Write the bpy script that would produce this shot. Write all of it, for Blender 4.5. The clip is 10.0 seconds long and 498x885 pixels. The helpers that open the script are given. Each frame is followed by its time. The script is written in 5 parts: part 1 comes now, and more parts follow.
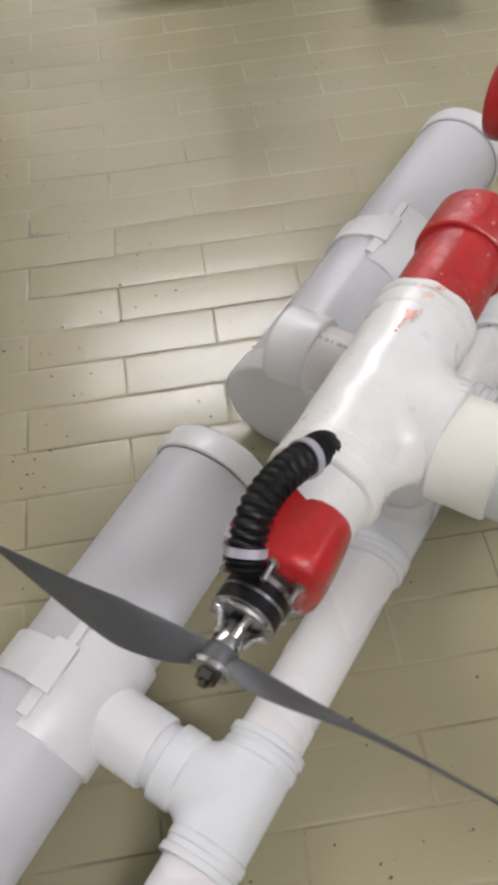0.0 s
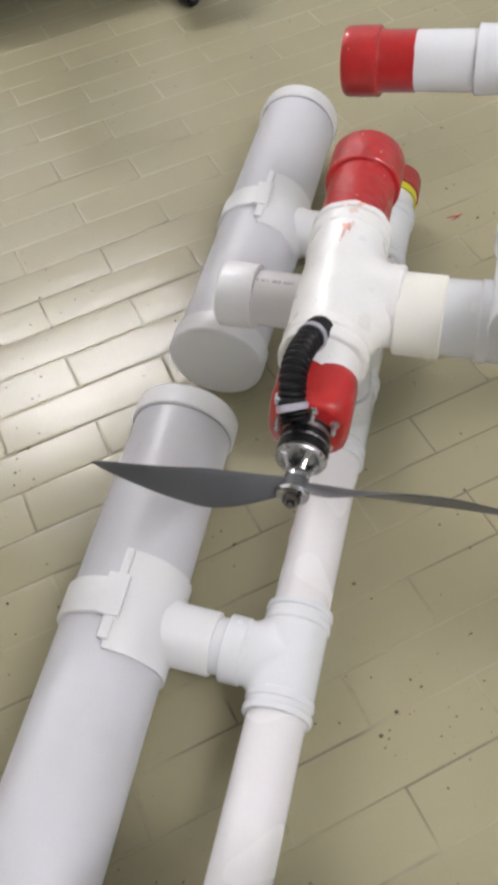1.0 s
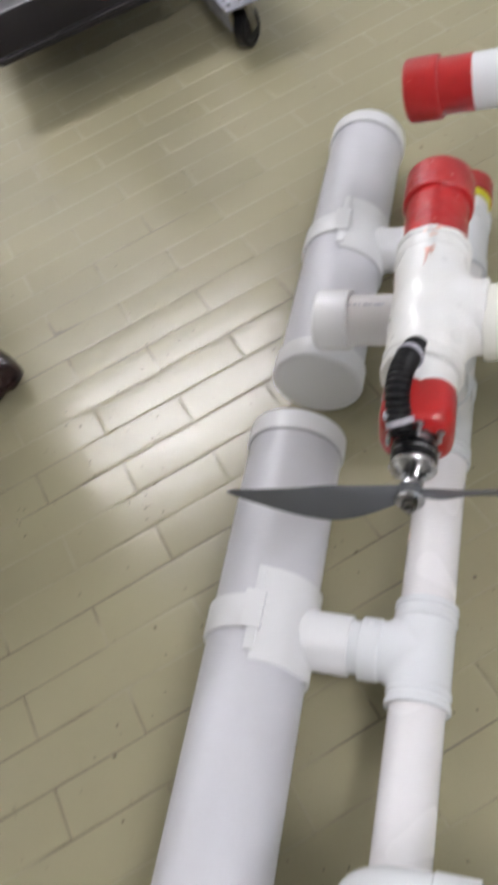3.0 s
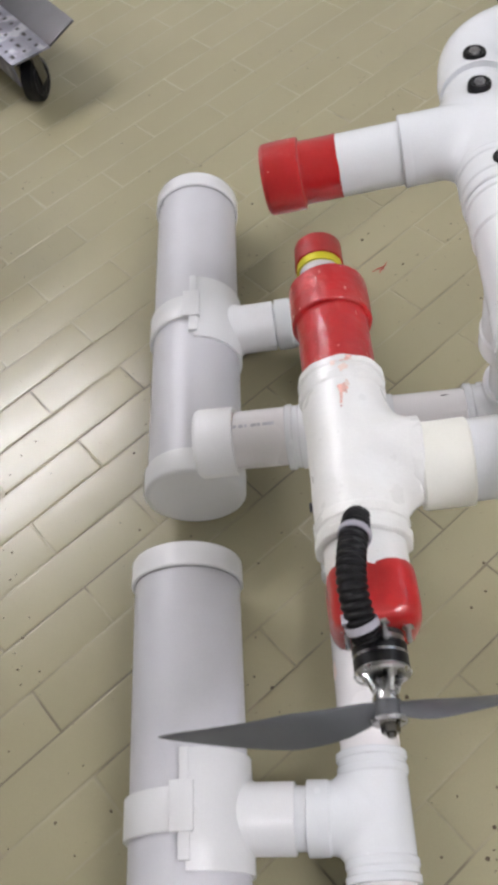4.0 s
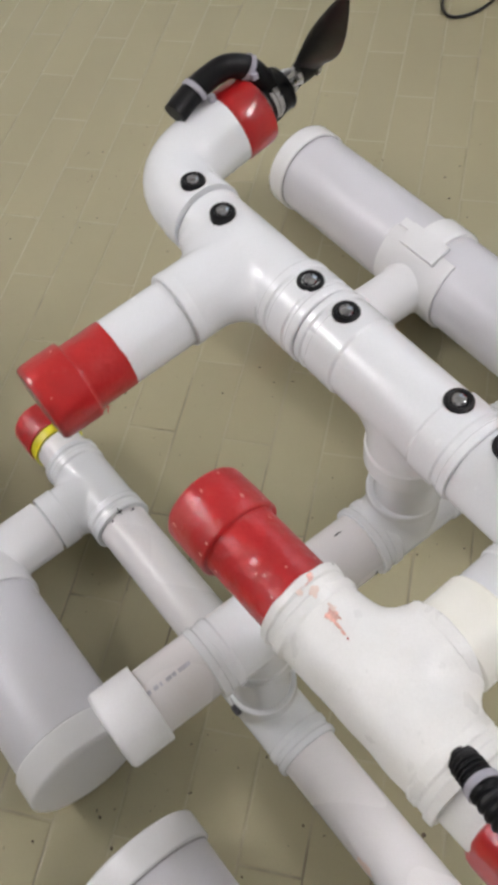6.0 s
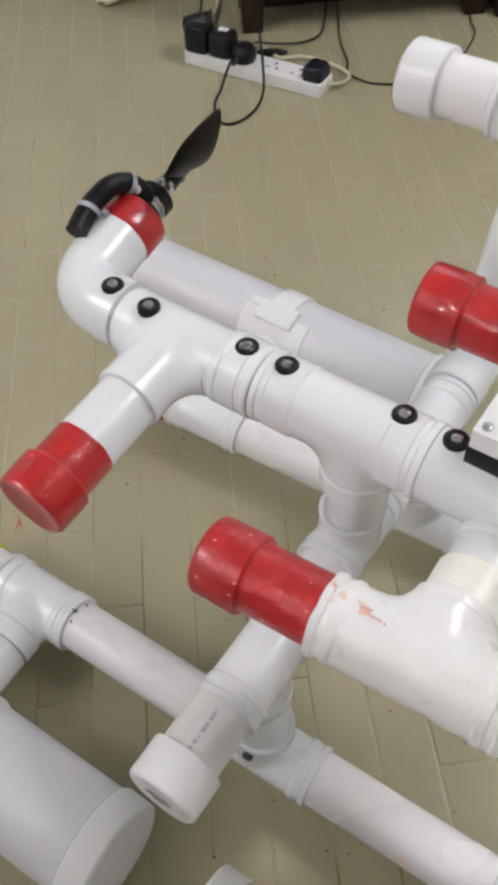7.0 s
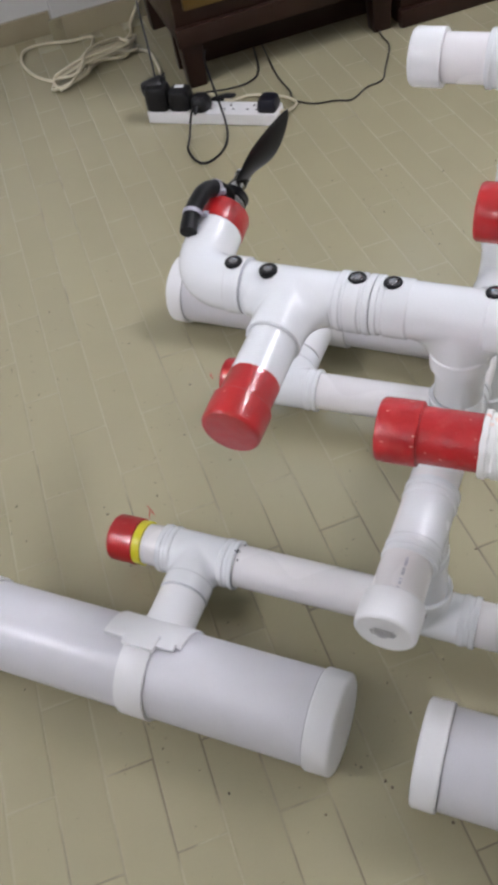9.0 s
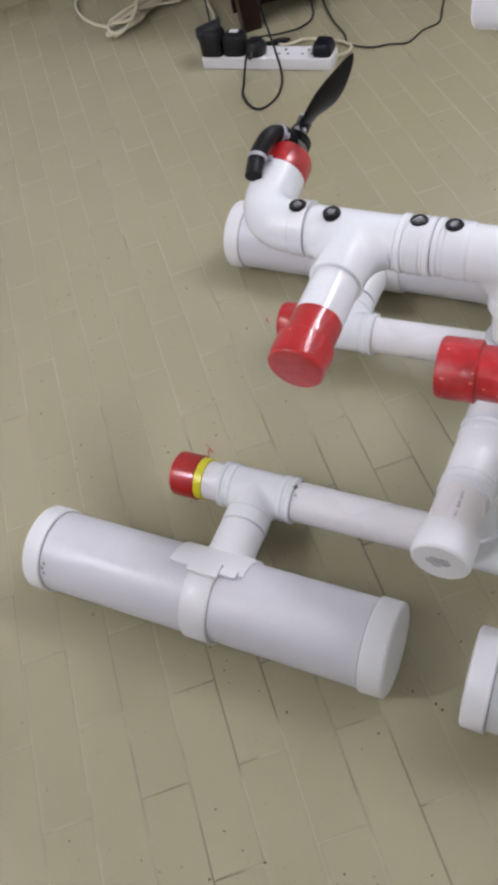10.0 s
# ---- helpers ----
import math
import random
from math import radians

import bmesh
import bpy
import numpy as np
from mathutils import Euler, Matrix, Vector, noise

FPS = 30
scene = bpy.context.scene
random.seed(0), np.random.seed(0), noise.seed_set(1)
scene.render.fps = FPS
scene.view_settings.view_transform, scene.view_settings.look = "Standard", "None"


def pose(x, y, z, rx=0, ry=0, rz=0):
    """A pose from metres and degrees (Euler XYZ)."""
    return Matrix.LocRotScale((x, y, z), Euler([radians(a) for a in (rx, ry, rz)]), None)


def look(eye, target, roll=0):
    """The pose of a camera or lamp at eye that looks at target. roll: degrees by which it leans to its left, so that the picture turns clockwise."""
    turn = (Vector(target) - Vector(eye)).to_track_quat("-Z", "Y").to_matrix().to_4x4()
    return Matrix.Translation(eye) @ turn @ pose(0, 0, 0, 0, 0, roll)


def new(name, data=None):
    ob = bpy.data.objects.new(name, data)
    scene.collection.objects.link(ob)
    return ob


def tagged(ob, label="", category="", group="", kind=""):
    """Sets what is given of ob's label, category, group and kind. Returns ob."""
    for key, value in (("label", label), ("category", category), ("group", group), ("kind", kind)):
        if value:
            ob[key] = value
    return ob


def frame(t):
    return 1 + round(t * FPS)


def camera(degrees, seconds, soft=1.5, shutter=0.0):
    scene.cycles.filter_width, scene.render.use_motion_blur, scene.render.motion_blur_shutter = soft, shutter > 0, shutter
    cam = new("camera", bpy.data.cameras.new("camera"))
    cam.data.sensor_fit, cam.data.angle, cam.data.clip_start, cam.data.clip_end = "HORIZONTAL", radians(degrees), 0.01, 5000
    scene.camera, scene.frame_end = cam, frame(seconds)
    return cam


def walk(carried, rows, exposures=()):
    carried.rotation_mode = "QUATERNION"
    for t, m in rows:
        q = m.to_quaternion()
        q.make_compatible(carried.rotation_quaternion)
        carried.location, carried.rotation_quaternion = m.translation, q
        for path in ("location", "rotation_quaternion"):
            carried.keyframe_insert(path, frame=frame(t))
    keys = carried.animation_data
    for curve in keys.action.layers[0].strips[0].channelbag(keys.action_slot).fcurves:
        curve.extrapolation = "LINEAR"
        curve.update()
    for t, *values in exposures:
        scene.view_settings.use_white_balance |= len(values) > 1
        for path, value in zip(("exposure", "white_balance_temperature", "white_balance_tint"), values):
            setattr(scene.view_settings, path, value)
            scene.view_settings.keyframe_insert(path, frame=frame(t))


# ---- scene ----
cam = camera(31.91, 10.0, soft=4.2, shutter=0.3)
PATH = [
    (0, (-0.0148, 0.1335, 0.7605), (-0.5841, 0.9073, -0.5189), -5.35),
    (0.3, (-0.0199, 0.0761, 0.8016), (-0.5063, 0.8485, -0.3887), -6.22),
    (0.5, (-0.0312, 0.0354, 0.8235), (-0.4687, 0.8972, -0.4517), -6.47),
    (0.7, (-0.0452, -0.0069, 0.8346), (-0.4013, 0.8372, -0.3530), -5.83),
    (1, (-0.0425, -0.0435, 0.8426), (-0.3932, 0.8443, -0.4415), -8.04),
    (1.3, (-0.0345, -0.0636, 0.8360), (-0.4000, 0.7231, -0.3878), -11.44),
    (1.5, (-0.0287, -0.0844, 0.8281), (-0.4830, 0.6966, -0.4924), -16.00),
    (1.7, (-0.0239, -0.1034, 0.8300), (-0.5092, 0.5875, -0.4098), -18.47),
    (2, (-0.0035, -0.1228, 0.8421), (-0.5886, 0.5740, -0.4740), -23.50),
    (2.3, (0.0024, -0.1321, 0.8612), (-0.5770, 0.5162, -0.3611), -24.74),
    (2.5, (-0.0027, -0.1285, 0.8815), (-0.6263, 0.5829, -0.4089), -24.81),
    (2.7, (-0.0235, -0.1136, 0.9028), (-0.5866, 0.6013, -0.2896), -23.70),
    (3, (-0.0383, -0.0793, 0.9041), (-0.5653, 0.7839, -0.3358), -22.60),
    (3.2, (-0.0476, -0.0550, 0.9110), (-0.4910, 0.8956, -0.2972), -19.40),
    (4.3, (-0.1681, 0.1355, 0.8792), (-0.2789, 0.9716, -0.3612), -13.95),
    (4.5, (-0.1920, 0.1516, 0.8733), (-0.2193, 1.0423, -0.4556), -10.84),
    (4.7, (-0.2192, 0.1668, 0.8798), (-0.1204, 0.9966, -0.3659), -7.10),
    (5, (-0.2430, 0.1821, 0.8969), (-0.0136, 1.0715, -0.4132), -8.17),
    (5.3, (-0.2524, 0.2106, 0.8925), (0.0148, 1.0099, -0.3484), -9.10),
    (5.5, (-0.2582, 0.2443, 0.8798), (0.0936, 1.0615, -0.4501), -7.45),
    (5.7, (-0.2659, 0.2810, 0.8785), (0.1027, 1.0133, -0.3776), -7.39),
    (6, (-0.2644, 0.3268, 0.8835), (0.1705, 1.0902, -0.4537), -8.89),
    (6.2, (-0.2636, 0.3435, 0.8813), (0.2283, 1.0613, -0.4613), -7.50),
    (7.3, (-0.4580, 0.3931, 0.9460), (0.3790, 0.9764, -0.2866), -3.38),
    (7.5, (-0.4693, 0.4336, 0.9420), (0.3619, 1.0124, -0.2965), -3.55),
    (7.7, (-0.4720, 0.4659, 0.9322), (0.2821, 1.0137, -0.2431), -4.96),
    (8, (-0.4955, 0.4886, 0.9241), (0.2681, 1.0580, -0.3615), -6.20),
    (8.3, (-0.5344, 0.4675, 0.9371), (0.2272, 1.0132, -0.2343), -7.70),
    (8.5, (-0.5853, 0.4453, 0.9594), (0.2885, 1.0285, -0.2474), -8.04),
    (8.7, (-0.6386, 0.4303, 0.9785), (0.2277, 0.9499, -0.1304), -8.55),
    (9, (-0.6916, 0.4191, 1.0097), (0.2195, 0.9817, -0.1791), -12.83),
    (9.3, (-0.7100, 0.4082, 1.0263), (0.1238, 0.9464, -0.0984), -13.54),
    (9.5, (-0.7184, 0.4054, 1.0262), (0.1402, 0.9853, -0.1931), -14.15),
    (9.7, (-0.7314, 0.4125, 1.0283), (0.0569, 0.9681, -0.1205), -14.76),
    (10, (-0.7387, 0.4223, 1.0353), (0.0794, 1.0339, -0.1963), -16.11),
]
walk(cam, [(t, look(eye, target, roll)) for t, eye, target, roll in PATH],
     [(0, -0.04, 6500, 10), (0.4, 0.09, 6480, 10), (1.0, 0.13, 6450, 10), (2.0, -0.01, 6450, 10), (3.2, 0.10, 6300, 10), (4.5, 0.04, 6420, 11), (6.0, -0.02, 6520, 10), (7.5, 0.0, 6510, 10), (8.5, 0.05, 6210, 11), (10.0, 0.08, 6100, 14)])

# ---- world and lamps ----
world = bpy.data.worlds.new("world")
scene.world = world
world.use_nodes = True
world.node_tree.nodes["Background"].inputs[0].default_value = (0.62, 0.66, 0.72, 1)
world.node_tree.nodes["Background"].inputs[1].default_value = 0.05
scene.view_settings.exposure = 0.0

# the room lies along the tiles, turned against the vehicle
ROOM = radians(40.4)
U = Vector((math.cos(ROOM), math.sin(ROOM), 0))
V = Vector((-math.sin(ROOM), math.cos(ROOM), 0))
ROOM_M = Matrix.Rotation(ROOM, 4, "Z")
CEILING = 2.75
TU, TP = 0.2280, 0.0611      # a tile with its joint

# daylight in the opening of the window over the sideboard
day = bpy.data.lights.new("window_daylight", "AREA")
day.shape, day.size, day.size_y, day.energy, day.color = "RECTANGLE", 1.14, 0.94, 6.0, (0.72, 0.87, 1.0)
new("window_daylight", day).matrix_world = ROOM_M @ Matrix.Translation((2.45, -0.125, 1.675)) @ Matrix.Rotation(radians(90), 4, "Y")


# ---- materials ----
def material(name, colour, rough=0.5, metal=0.0, vary=0.06, scale=8.0, bump=0.0, bump_scale=60.0, stain=None, stain_amount=0.0,
             stain_scale=3.0, rough_vary=0.08, coat=0.0, per_object=0.0, spec=0.5, stain_detail=3.0, stain_span=(0.45, 0.9), detail=4.0, grain=0.03, paved=False, gather=None):
    m = bpy.data.materials.new(name)
    m.use_nodes = True
    n, l = m.node_tree.nodes, m.node_tree.links
    b = n["Principled BSDF"]
    b.inputs["Metallic"].default_value = metal
    b.inputs["Coat Weight"].default_value = coat
    b.inputs["Coat Roughness"].default_value = 0.08
    b.inputs["Specular IOR Level"].default_value = spec
    where = n.new("ShaderNodeTexCoord").outputs["Object"]
    if paved:
        # along the courses, longer than across them
        turn = n.new("ShaderNodeMapping")
        turn.inputs["Rotation"].default_value = (0, 0, -ROOM)
        squash = n.new("ShaderNodeMapping")
        squash.inputs["Scale"].default_value = (0.55, 1.0, 1.0)
        l.new(n.new("ShaderNodeNewGeometry").outputs["Position"], turn.inputs["Vector"])
        l.new(turn.outputs[0], squash.inputs["Vector"])
        where = squash.outputs[0]

    def cloud(size, detail=4.0):
        t = n.new("ShaderNodeTexNoise")
        t.inputs["Scale"].default_value, t.inputs["Detail"].default_value = size, detail
        l.new(where, t.inputs["Vector"])
        return t.outputs["Fac"]

    def span(value, a, b_, lo, hi):
        r = n.new("ShaderNodeMapRange")
        r.interpolation_type = "SMOOTHSTEP"
        for i, v in enumerate((a, b_, lo, hi), 1):
            r.inputs[i].default_value = v
        l.new(value, r.inputs[0])
        return r.outputs[0]

    mix = n.new("ShaderNodeMix")
    mix.data_type = "RGBA"
    mix.inputs[6].default_value = (*[max(0, c * (1 - vary)) for c in colour], 1)
    mix.inputs[7].default_value = (*[min(1, c * (1 + vary)) for c in colour], 1)
    l.new(span(cloud(scale, detail), 0.15, 0.85, 0, 1), mix.inputs[0])
    out = mix.outputs[2]
    if stain:
        s = n.new("ShaderNodeMix")
        s.data_type = "RGBA"
        s.inputs[7].default_value = (*stain, 1)
        l.new(out, s.inputs[6])
        dirt = cloud(stain_scale, stain_detail)
        if gather:
            # dirtier where people have worked, round one spot of the floor
            near = n.new("ShaderNodeVectorMath")
            near.operation = "DISTANCE"
            near.inputs[1].default_value = gather
            l.new(n.new("ShaderNodeNewGeometry").outputs["Position"], near.inputs[0])
            plus = n.new("ShaderNodeMath")
            l.new(dirt, plus.inputs[0])
            l.new(span(near.outputs["Value"], 0.30, 0.95, 0.12, -0.03), plus.inputs[1])
            dirt = plus.outputs[0]
        l.new(span(dirt, *stain_span, 0, stain_amount), s.inputs[0])
        out = s.outputs[2]
    if grain:
        g = n.new("ShaderNodeHueSaturation")
        l.new(span(cloud(650.0, 2.0), 0.25, 0.75, 1 - grain, 1 + grain), g.inputs["Value"])
        l.new(out, g.inputs["Color"])
        out = g.outputs[0]
    if per_object:
        info = n.new("ShaderNodeObjectInfo")
        h = n.new("ShaderNodeHueSaturation")
        both = n.new("ShaderNodeMath")
        both.operation = "ADD"
        l.new(info.outputs["Random"], both.inputs[0])
        l.new(n.new("ShaderNodeNewGeometry").outputs["Random Per Island"], both.inputs[1])
        l.new(span(both.outputs[0], 0, 2, 1 - per_object, 1 + per_object), h.inputs["Value"])
        l.new(out, h.inputs["Color"])
        out = h.outputs[0]
    l.new(out, b.inputs["Base Color"])
    l.new(span(cloud(scale * 2.3, detail), 0.15, 0.85, max(0.02, rough - rough_vary), rough + rough_vary), b.inputs["Roughness"])
    if bump:
        k = n.new("ShaderNodeBump")
        k.inputs["Strength"].default_value, k.inputs["Distance"].default_value = bump, 0.002
        l.new(cloud(bump_scale), k.inputs["Height"])
        l.new(k.outputs[0], b.inputs["Normal"])
        l.new(k.outputs[0], b.inputs["Coat Normal"])
    return m


WHITE = material("white_pvc", (0.79, 0.81, 0.835), 0.25, vary=0.02, scale=14, bump=0.10, bump_scale=40, stain=(0.66, 0.65, 0.64), stain_amount=0.1, stain_scale=7, rough_vary=0.03, detail=3.0, stain_span=(0.4, 0.9), grain=0.015, coat=0.2)
SEALED = material("sealant_smeared_pvc", (0.835, 0.838, 0.83), 0.30, vary=0.03, scale=25, bump=0.6, bump_scale=42, stain=(0.79, 0.73, 0.62), stain_amount=0.22, stain_scale=20, rough_vary=0.04, detail=3.0, stain_span=(0.4, 0.85), grain=0.018, coat=0.15)
PINKISH = material("white_pipe", (0.835, 0.82, 0.83), 0.27, vary=0.015, scale=5, bump=0.0, bump_scale=9, stain=(0.76, 0.66, 0.60), stain_amount=0.04, stain_scale=9, rough_vary=0.015, detail=0.0, stain_span=(0.2, 0.95), grain=0.014, stain_detail=0.0)
CREAM = material("yellowed_pvc", (0.86, 0.86, 0.80), 0.36, vary=0.03, scale=16, bump=0.25, bump_scale=60, stain=(0.74, 0.68, 0.52), stain_amount=0.15, stain_scale=18, stain_span=(0.4, 0.9), rough_vary=0.05, grain=0.01)
FLOAT = material("grey_white_pvc", (0.655, 0.655, 0.695), 0.34, vary=0.03, scale=5, bump=0.05, bump_scale=30, stain=(0.50, 0.48, 0.48), stain_amount=0.35, stain_scale=11, rough_vary=0.03, detail=4.0, stain_detail=3.0, stain_span=(0.4, 0.9), grain=0.02)
CAPS = material("white_cap", (0.80, 0.805, 0.82), 0.30, vary=0.02, scale=9, bump=0.06, bump_scale=50, stain=(0.66, 0.64, 0.62), stain_amount=0.08, stain_scale=14, stain_span=(0.5, 0.85), rough_vary=0.03, grain=0.015, stain_detail=1.0)
RED = material("red_paint", (0.43, 0.009, 0.011), 0.42, vary=0.16, scale=22, bump=0.8, bump_scale=55, stain=(0.62, 0.22, 0.20), stain_amount=0.3, stain_scale=46, stain_detail=6.0, stain_span=(0.64, 0.80), rough_vary=0.05, coat=0.8, spec=0.3)
WORN_RED = material("worn_red_paint", (0.40, 0.010, 0.013), 0.46, vary=0.2, scale=26, bump=1.2, bump_scale=75, stain=(0.50, 0.10, 0.095), stain_amount=0.32, stain_scale=38, stain_detail=6.0, stain_span=(0.54, 0.72), rough_vary=0.08, coat=0.6, spec=0.3)
SMEAR = material("red_smear", (0.77, 0.45, 0.39), 0.4, vary=0.35, scale=260, bump=0.2)
PINK = material("pink_smudge", (0.80, 0.66, 0.60), 0.35, vary=0.1, scale=60)
CHIP = material("worn_red", (0.60, 0.20, 0.17), 0.4, vary=0.2, scale=80)
YELLOW = material("yellow_tape", (0.72, 0.66, 0.02), 0.35, vary=0.06, scale=30, bump=0.1)
BLACK = material("black_rubber", (0.008, 0.008, 0.009), 0.38, vary=0.2, scale=30, bump=0.1, spec=0.28)
HOSE = material("black_hose", (0.005, 0.005, 0.006), 0.45, vary=0.2, scale=40, spec=0.22)
NAVY = material("navy_plastic", (0.010, 0.010, 0.018), 0.36, vary=0.15, scale=30, bump=0.08, spec=0.3)
PROP = material("grey_plastic", (0.085, 0.088, 0.095), 0.42, vary=0.08, scale=20, bump=0.06)
PROP_BLACK = material("black_plastic", (0.008, 0.008, 0.008), 0.35, vary=0.1, scale=20, bump=0.06, rough_vary=0.05, spec=0.3)
STEEL = material("bright_steel", (0.60, 0.60, 0.61), 0.16, metal=1.0, vary=0.08, scale=50)
ALU = material("satin_aluminium", (0.50, 0.50, 0.51), 0.3, metal=1.0, vary=0.1, scale=60)
LENS = material("smoked_lens", (0.34, 0.34, 0.36), 0.05, metal=0.9, vary=0.5, scale=260, coat=0.8)
GUN = material("dark_steel", (0.20, 0.195, 0.19), 0.19, metal=1.0, vary=0.2, scale=80, rough_vary=0.05)
TIE = material("nylon_tie", (0.40, 0.39, 0.45), 0.35, vary=0.06, scale=50)
INK = material("ink", (0.05, 0.05, 0.06), 0.5, vary=0.3, scale=90)
BLUE_INK = material("faded_ink", (0.57, 0.57, 0.63), 0.5, vary=0.2, scale=120)
GREY_INK = material("grey_print", (0.30, 0.30, 0.32), 0.5, vary=0.3, scale=150)
DARK = material("dark_inside", (0.03, 0.028, 0.027), 0.7, vary=0.3, scale=50)
WOOD = material("dark_wood", (0.018, 0.008, 0.007), 0.18, vary=0.3, scale=12, bump=0.1, bump_scale=40, stain=(0.035, 0.014, 0.010), stain_amount=0.5, stain_scale=6, rough_vary=0.06)
CABINET = material("dark_veneer", (0.020, 0.009, 0.006), 0.34, vary=0.3, scale=9, bump=0.08, bump_scale=50, stain=(0.036, 0.016, 0.009), stain_amount=0.6, stain_scale=5, spec=0.25)
PANEL = material("amber_panel", (0.105, 0.060, 0.014), 0.35, vary=0.2, scale=7, bump=0.08, bump_scale=50, spec=0.25)
WALL = material("white_wall_paint", (0.62, 0.62, 0.61), 0.7, vary=0.03, scale=2, bump=0.1, bump_scale=120, stain=(0.54, 0.53, 0.50), stain_amount=0.3, stain_scale=1.5)
SKIRT = material("olive_skirting", (0.37, 0.325, 0.215), 0.35, vary=0.07, scale=4, stain=(0.25, 0.21, 0.135), stain_amount=0.4, stain_scale=6)
CEIL = material("ceiling_paint", (0.8, 0.8, 0.79), 0.8, vary=0.03, scale=2)
GROUT = material("grout", (0.345, 0.312, 0.200), 0.42, vary=0.12, scale=9, bump=0.3, bump_scale=200, stain=(0.105, 0.083, 0.053), stain_amount=0.7, stain_scale=6.5, stain_detail=5.0, stain_span=(0.56, 0.68), paved=True, gather=(-0.32, 0.40, 0.0))
TILE = material("olive_tile", (0.366, 0.337, 0.216), 0.25, vary=0.04, scale=5, bump=0.30, bump_scale=11, stain=(0.300, 0.252, 0.160), stain_amount=0.22, stain_scale=3, stain_detail=5.0, stain_span=(0.2, 0.9),
                per_object=0.022, rough_vary=0.02, grain=0.02, paved=True)
STRIP = material("white_plastic", (0.78, 0.78, 0.79), 0.35, vary=0.03, scale=20)
DIRT = material("dirt", (0.105, 0.078, 0.048), 0.8, vary=0.3, scale=90)
DECK = material("dark_grey_metal", (0.018, 0.015, 0.019), 0.42, vary=0.2, scale=14)
CORD = material("cream_cord", (0.60, 0.55, 0.40), 0.5, vary=0.08, scale=30)
PLATE = material("grey_metal_plate", (0.20, 0.20, 0.235), 0.38, metal=0.5, vary=0.3, scale=12, stain=(0.46, 0.45, 0.50), stain_amount=0.8, stain_scale=28, stain_detail=4.0, stain_span=(0.5, 0.62))
PANE = bpy.data.materials.new("window_glass")
PANE.use_nodes = True
for key, value in (("Base Color", (1, 1, 1, 1)), ("Roughness", 0.0), ("Transmission Weight", 1.0), ("IOR", 1.45)):
    PANE.node_tree.nodes["Principled BSDF"].inputs[key].default_value = value
LAMP = bpy.data.materials.new("lamp_tube")
LAMP.use_nodes = True
LAMP.node_tree.nodes["Principled BSDF"].inputs["Emission Color"].default_value = (1.0, 0.968, 1.01, 1)
LAMP.node_tree.nodes["Principled BSDF"].inputs["Emission Strength"].default_value = 150.0


# ---- mesh helpers ----
def finish(bm, name, mat, parent=None, label="", smooth=True):
    bmesh.ops.recalc_face_normals(bm, faces=bm.faces)
    me = bpy.data.meshes.new(name)
    bm.to_mesh(me)
    bm.free()
    me.materials.append(mat)
    if smooth:
        me.shade_smooth()
        me.set_sharp_from_angle(angle=radians(32))
    ob = new(name, me)
    if parent:
        ob.parent = parent
    if label:
        tagged(ob, label)
    return ob


def part(name, bm, mat, parent, label=""):
    return finish(bm, name, mat, parent, label)


def thing(name, at, label, category, group="", kind=""):
    ob = new(name)
    ob.location = at
    return tagged(ob, label, category, group, kind)


def frame_of(d):
    d = Vector(d).normalized()
    side = d.cross(Vector((0, 0, 1)))
    if side.length < 1e-3:
        side = Vector((1, 0, 0))
    side.normalize()
    return d, side, side.cross(d).normalized()


def lathe(bm, prof, p0, d, seg=36, arc=None):
    """Turns (distance, radius) pairs about the line from p0 along d. arc: from and to, degrees, from the side axis to the upper one."""
    d, a, b = frame_of(d)
    p0 = Vector(p0)
    rings = []
    whole = arc is None
    steps = seg if whole else seg + 1
    for s, r in prof:
        if r <= 1e-6 and whole:
            rings.append([bm.verts.new(p0 + d * s)])
            continue
        ring = []
        for i in range(steps):
            f = 2 * math.pi * i / seg if whole else radians(arc[0] + (arc[1] - arc[0]) * i / seg)
            ring.append(bm.verts.new(p0 + d * s + a * (r * math.cos(f)) + b * (r * math.sin(f))))
        rings.append(ring)
    for q, w in zip(rings, rings[1:]):
        m = max(len(q), len(w))
        for i in range(m if whole else m - 1):
            j = (i + 1) % m
            if len(q) == 1:
                bm.faces.new((q[0], w[i], w[j]))
            elif len(w) == 1:
                bm.faces.new((q[i], q[j], w[0]))
            else:
                bm.faces.new((q[i], q[j], w[j], w[i]))
    return bm


def sweep(bm, pts, radius, seg=12, close=True):
    """A round bar along points; radius may be a number or one for each point."""
    pts = [Vector(p) for p in pts]
    n = len(pts)
    up = None
    rings = []
    for i, p in enumerate(pts):
        d = (pts[min(i + 1, n - 1)] - pts[max(i - 1, 0)]).normalized()
        if up is None:
            up = frame_of(d)[2]
        side = d.cross(up).normalized()
        up = side.cross(d).normalized()
        r = radius if isinstance(radius, (int, float)) else radius[i]
        rings.append([bm.verts.new(p + (side * math.cos(2 * math.pi * k / seg) + up * math.sin(2 * math.pi * k / seg)) * r) for k in range(seg)])
    for q, w in zip(rings, rings[1:]):
        for k in range(seg):
            bm.faces.new((q[k], q[(k + 1) % seg], w[(k + 1) % seg], w[k]))
    if close:
        bm.faces.new(rings[0])
        bm.faces.new(rings[-1][::-1])
    return bm


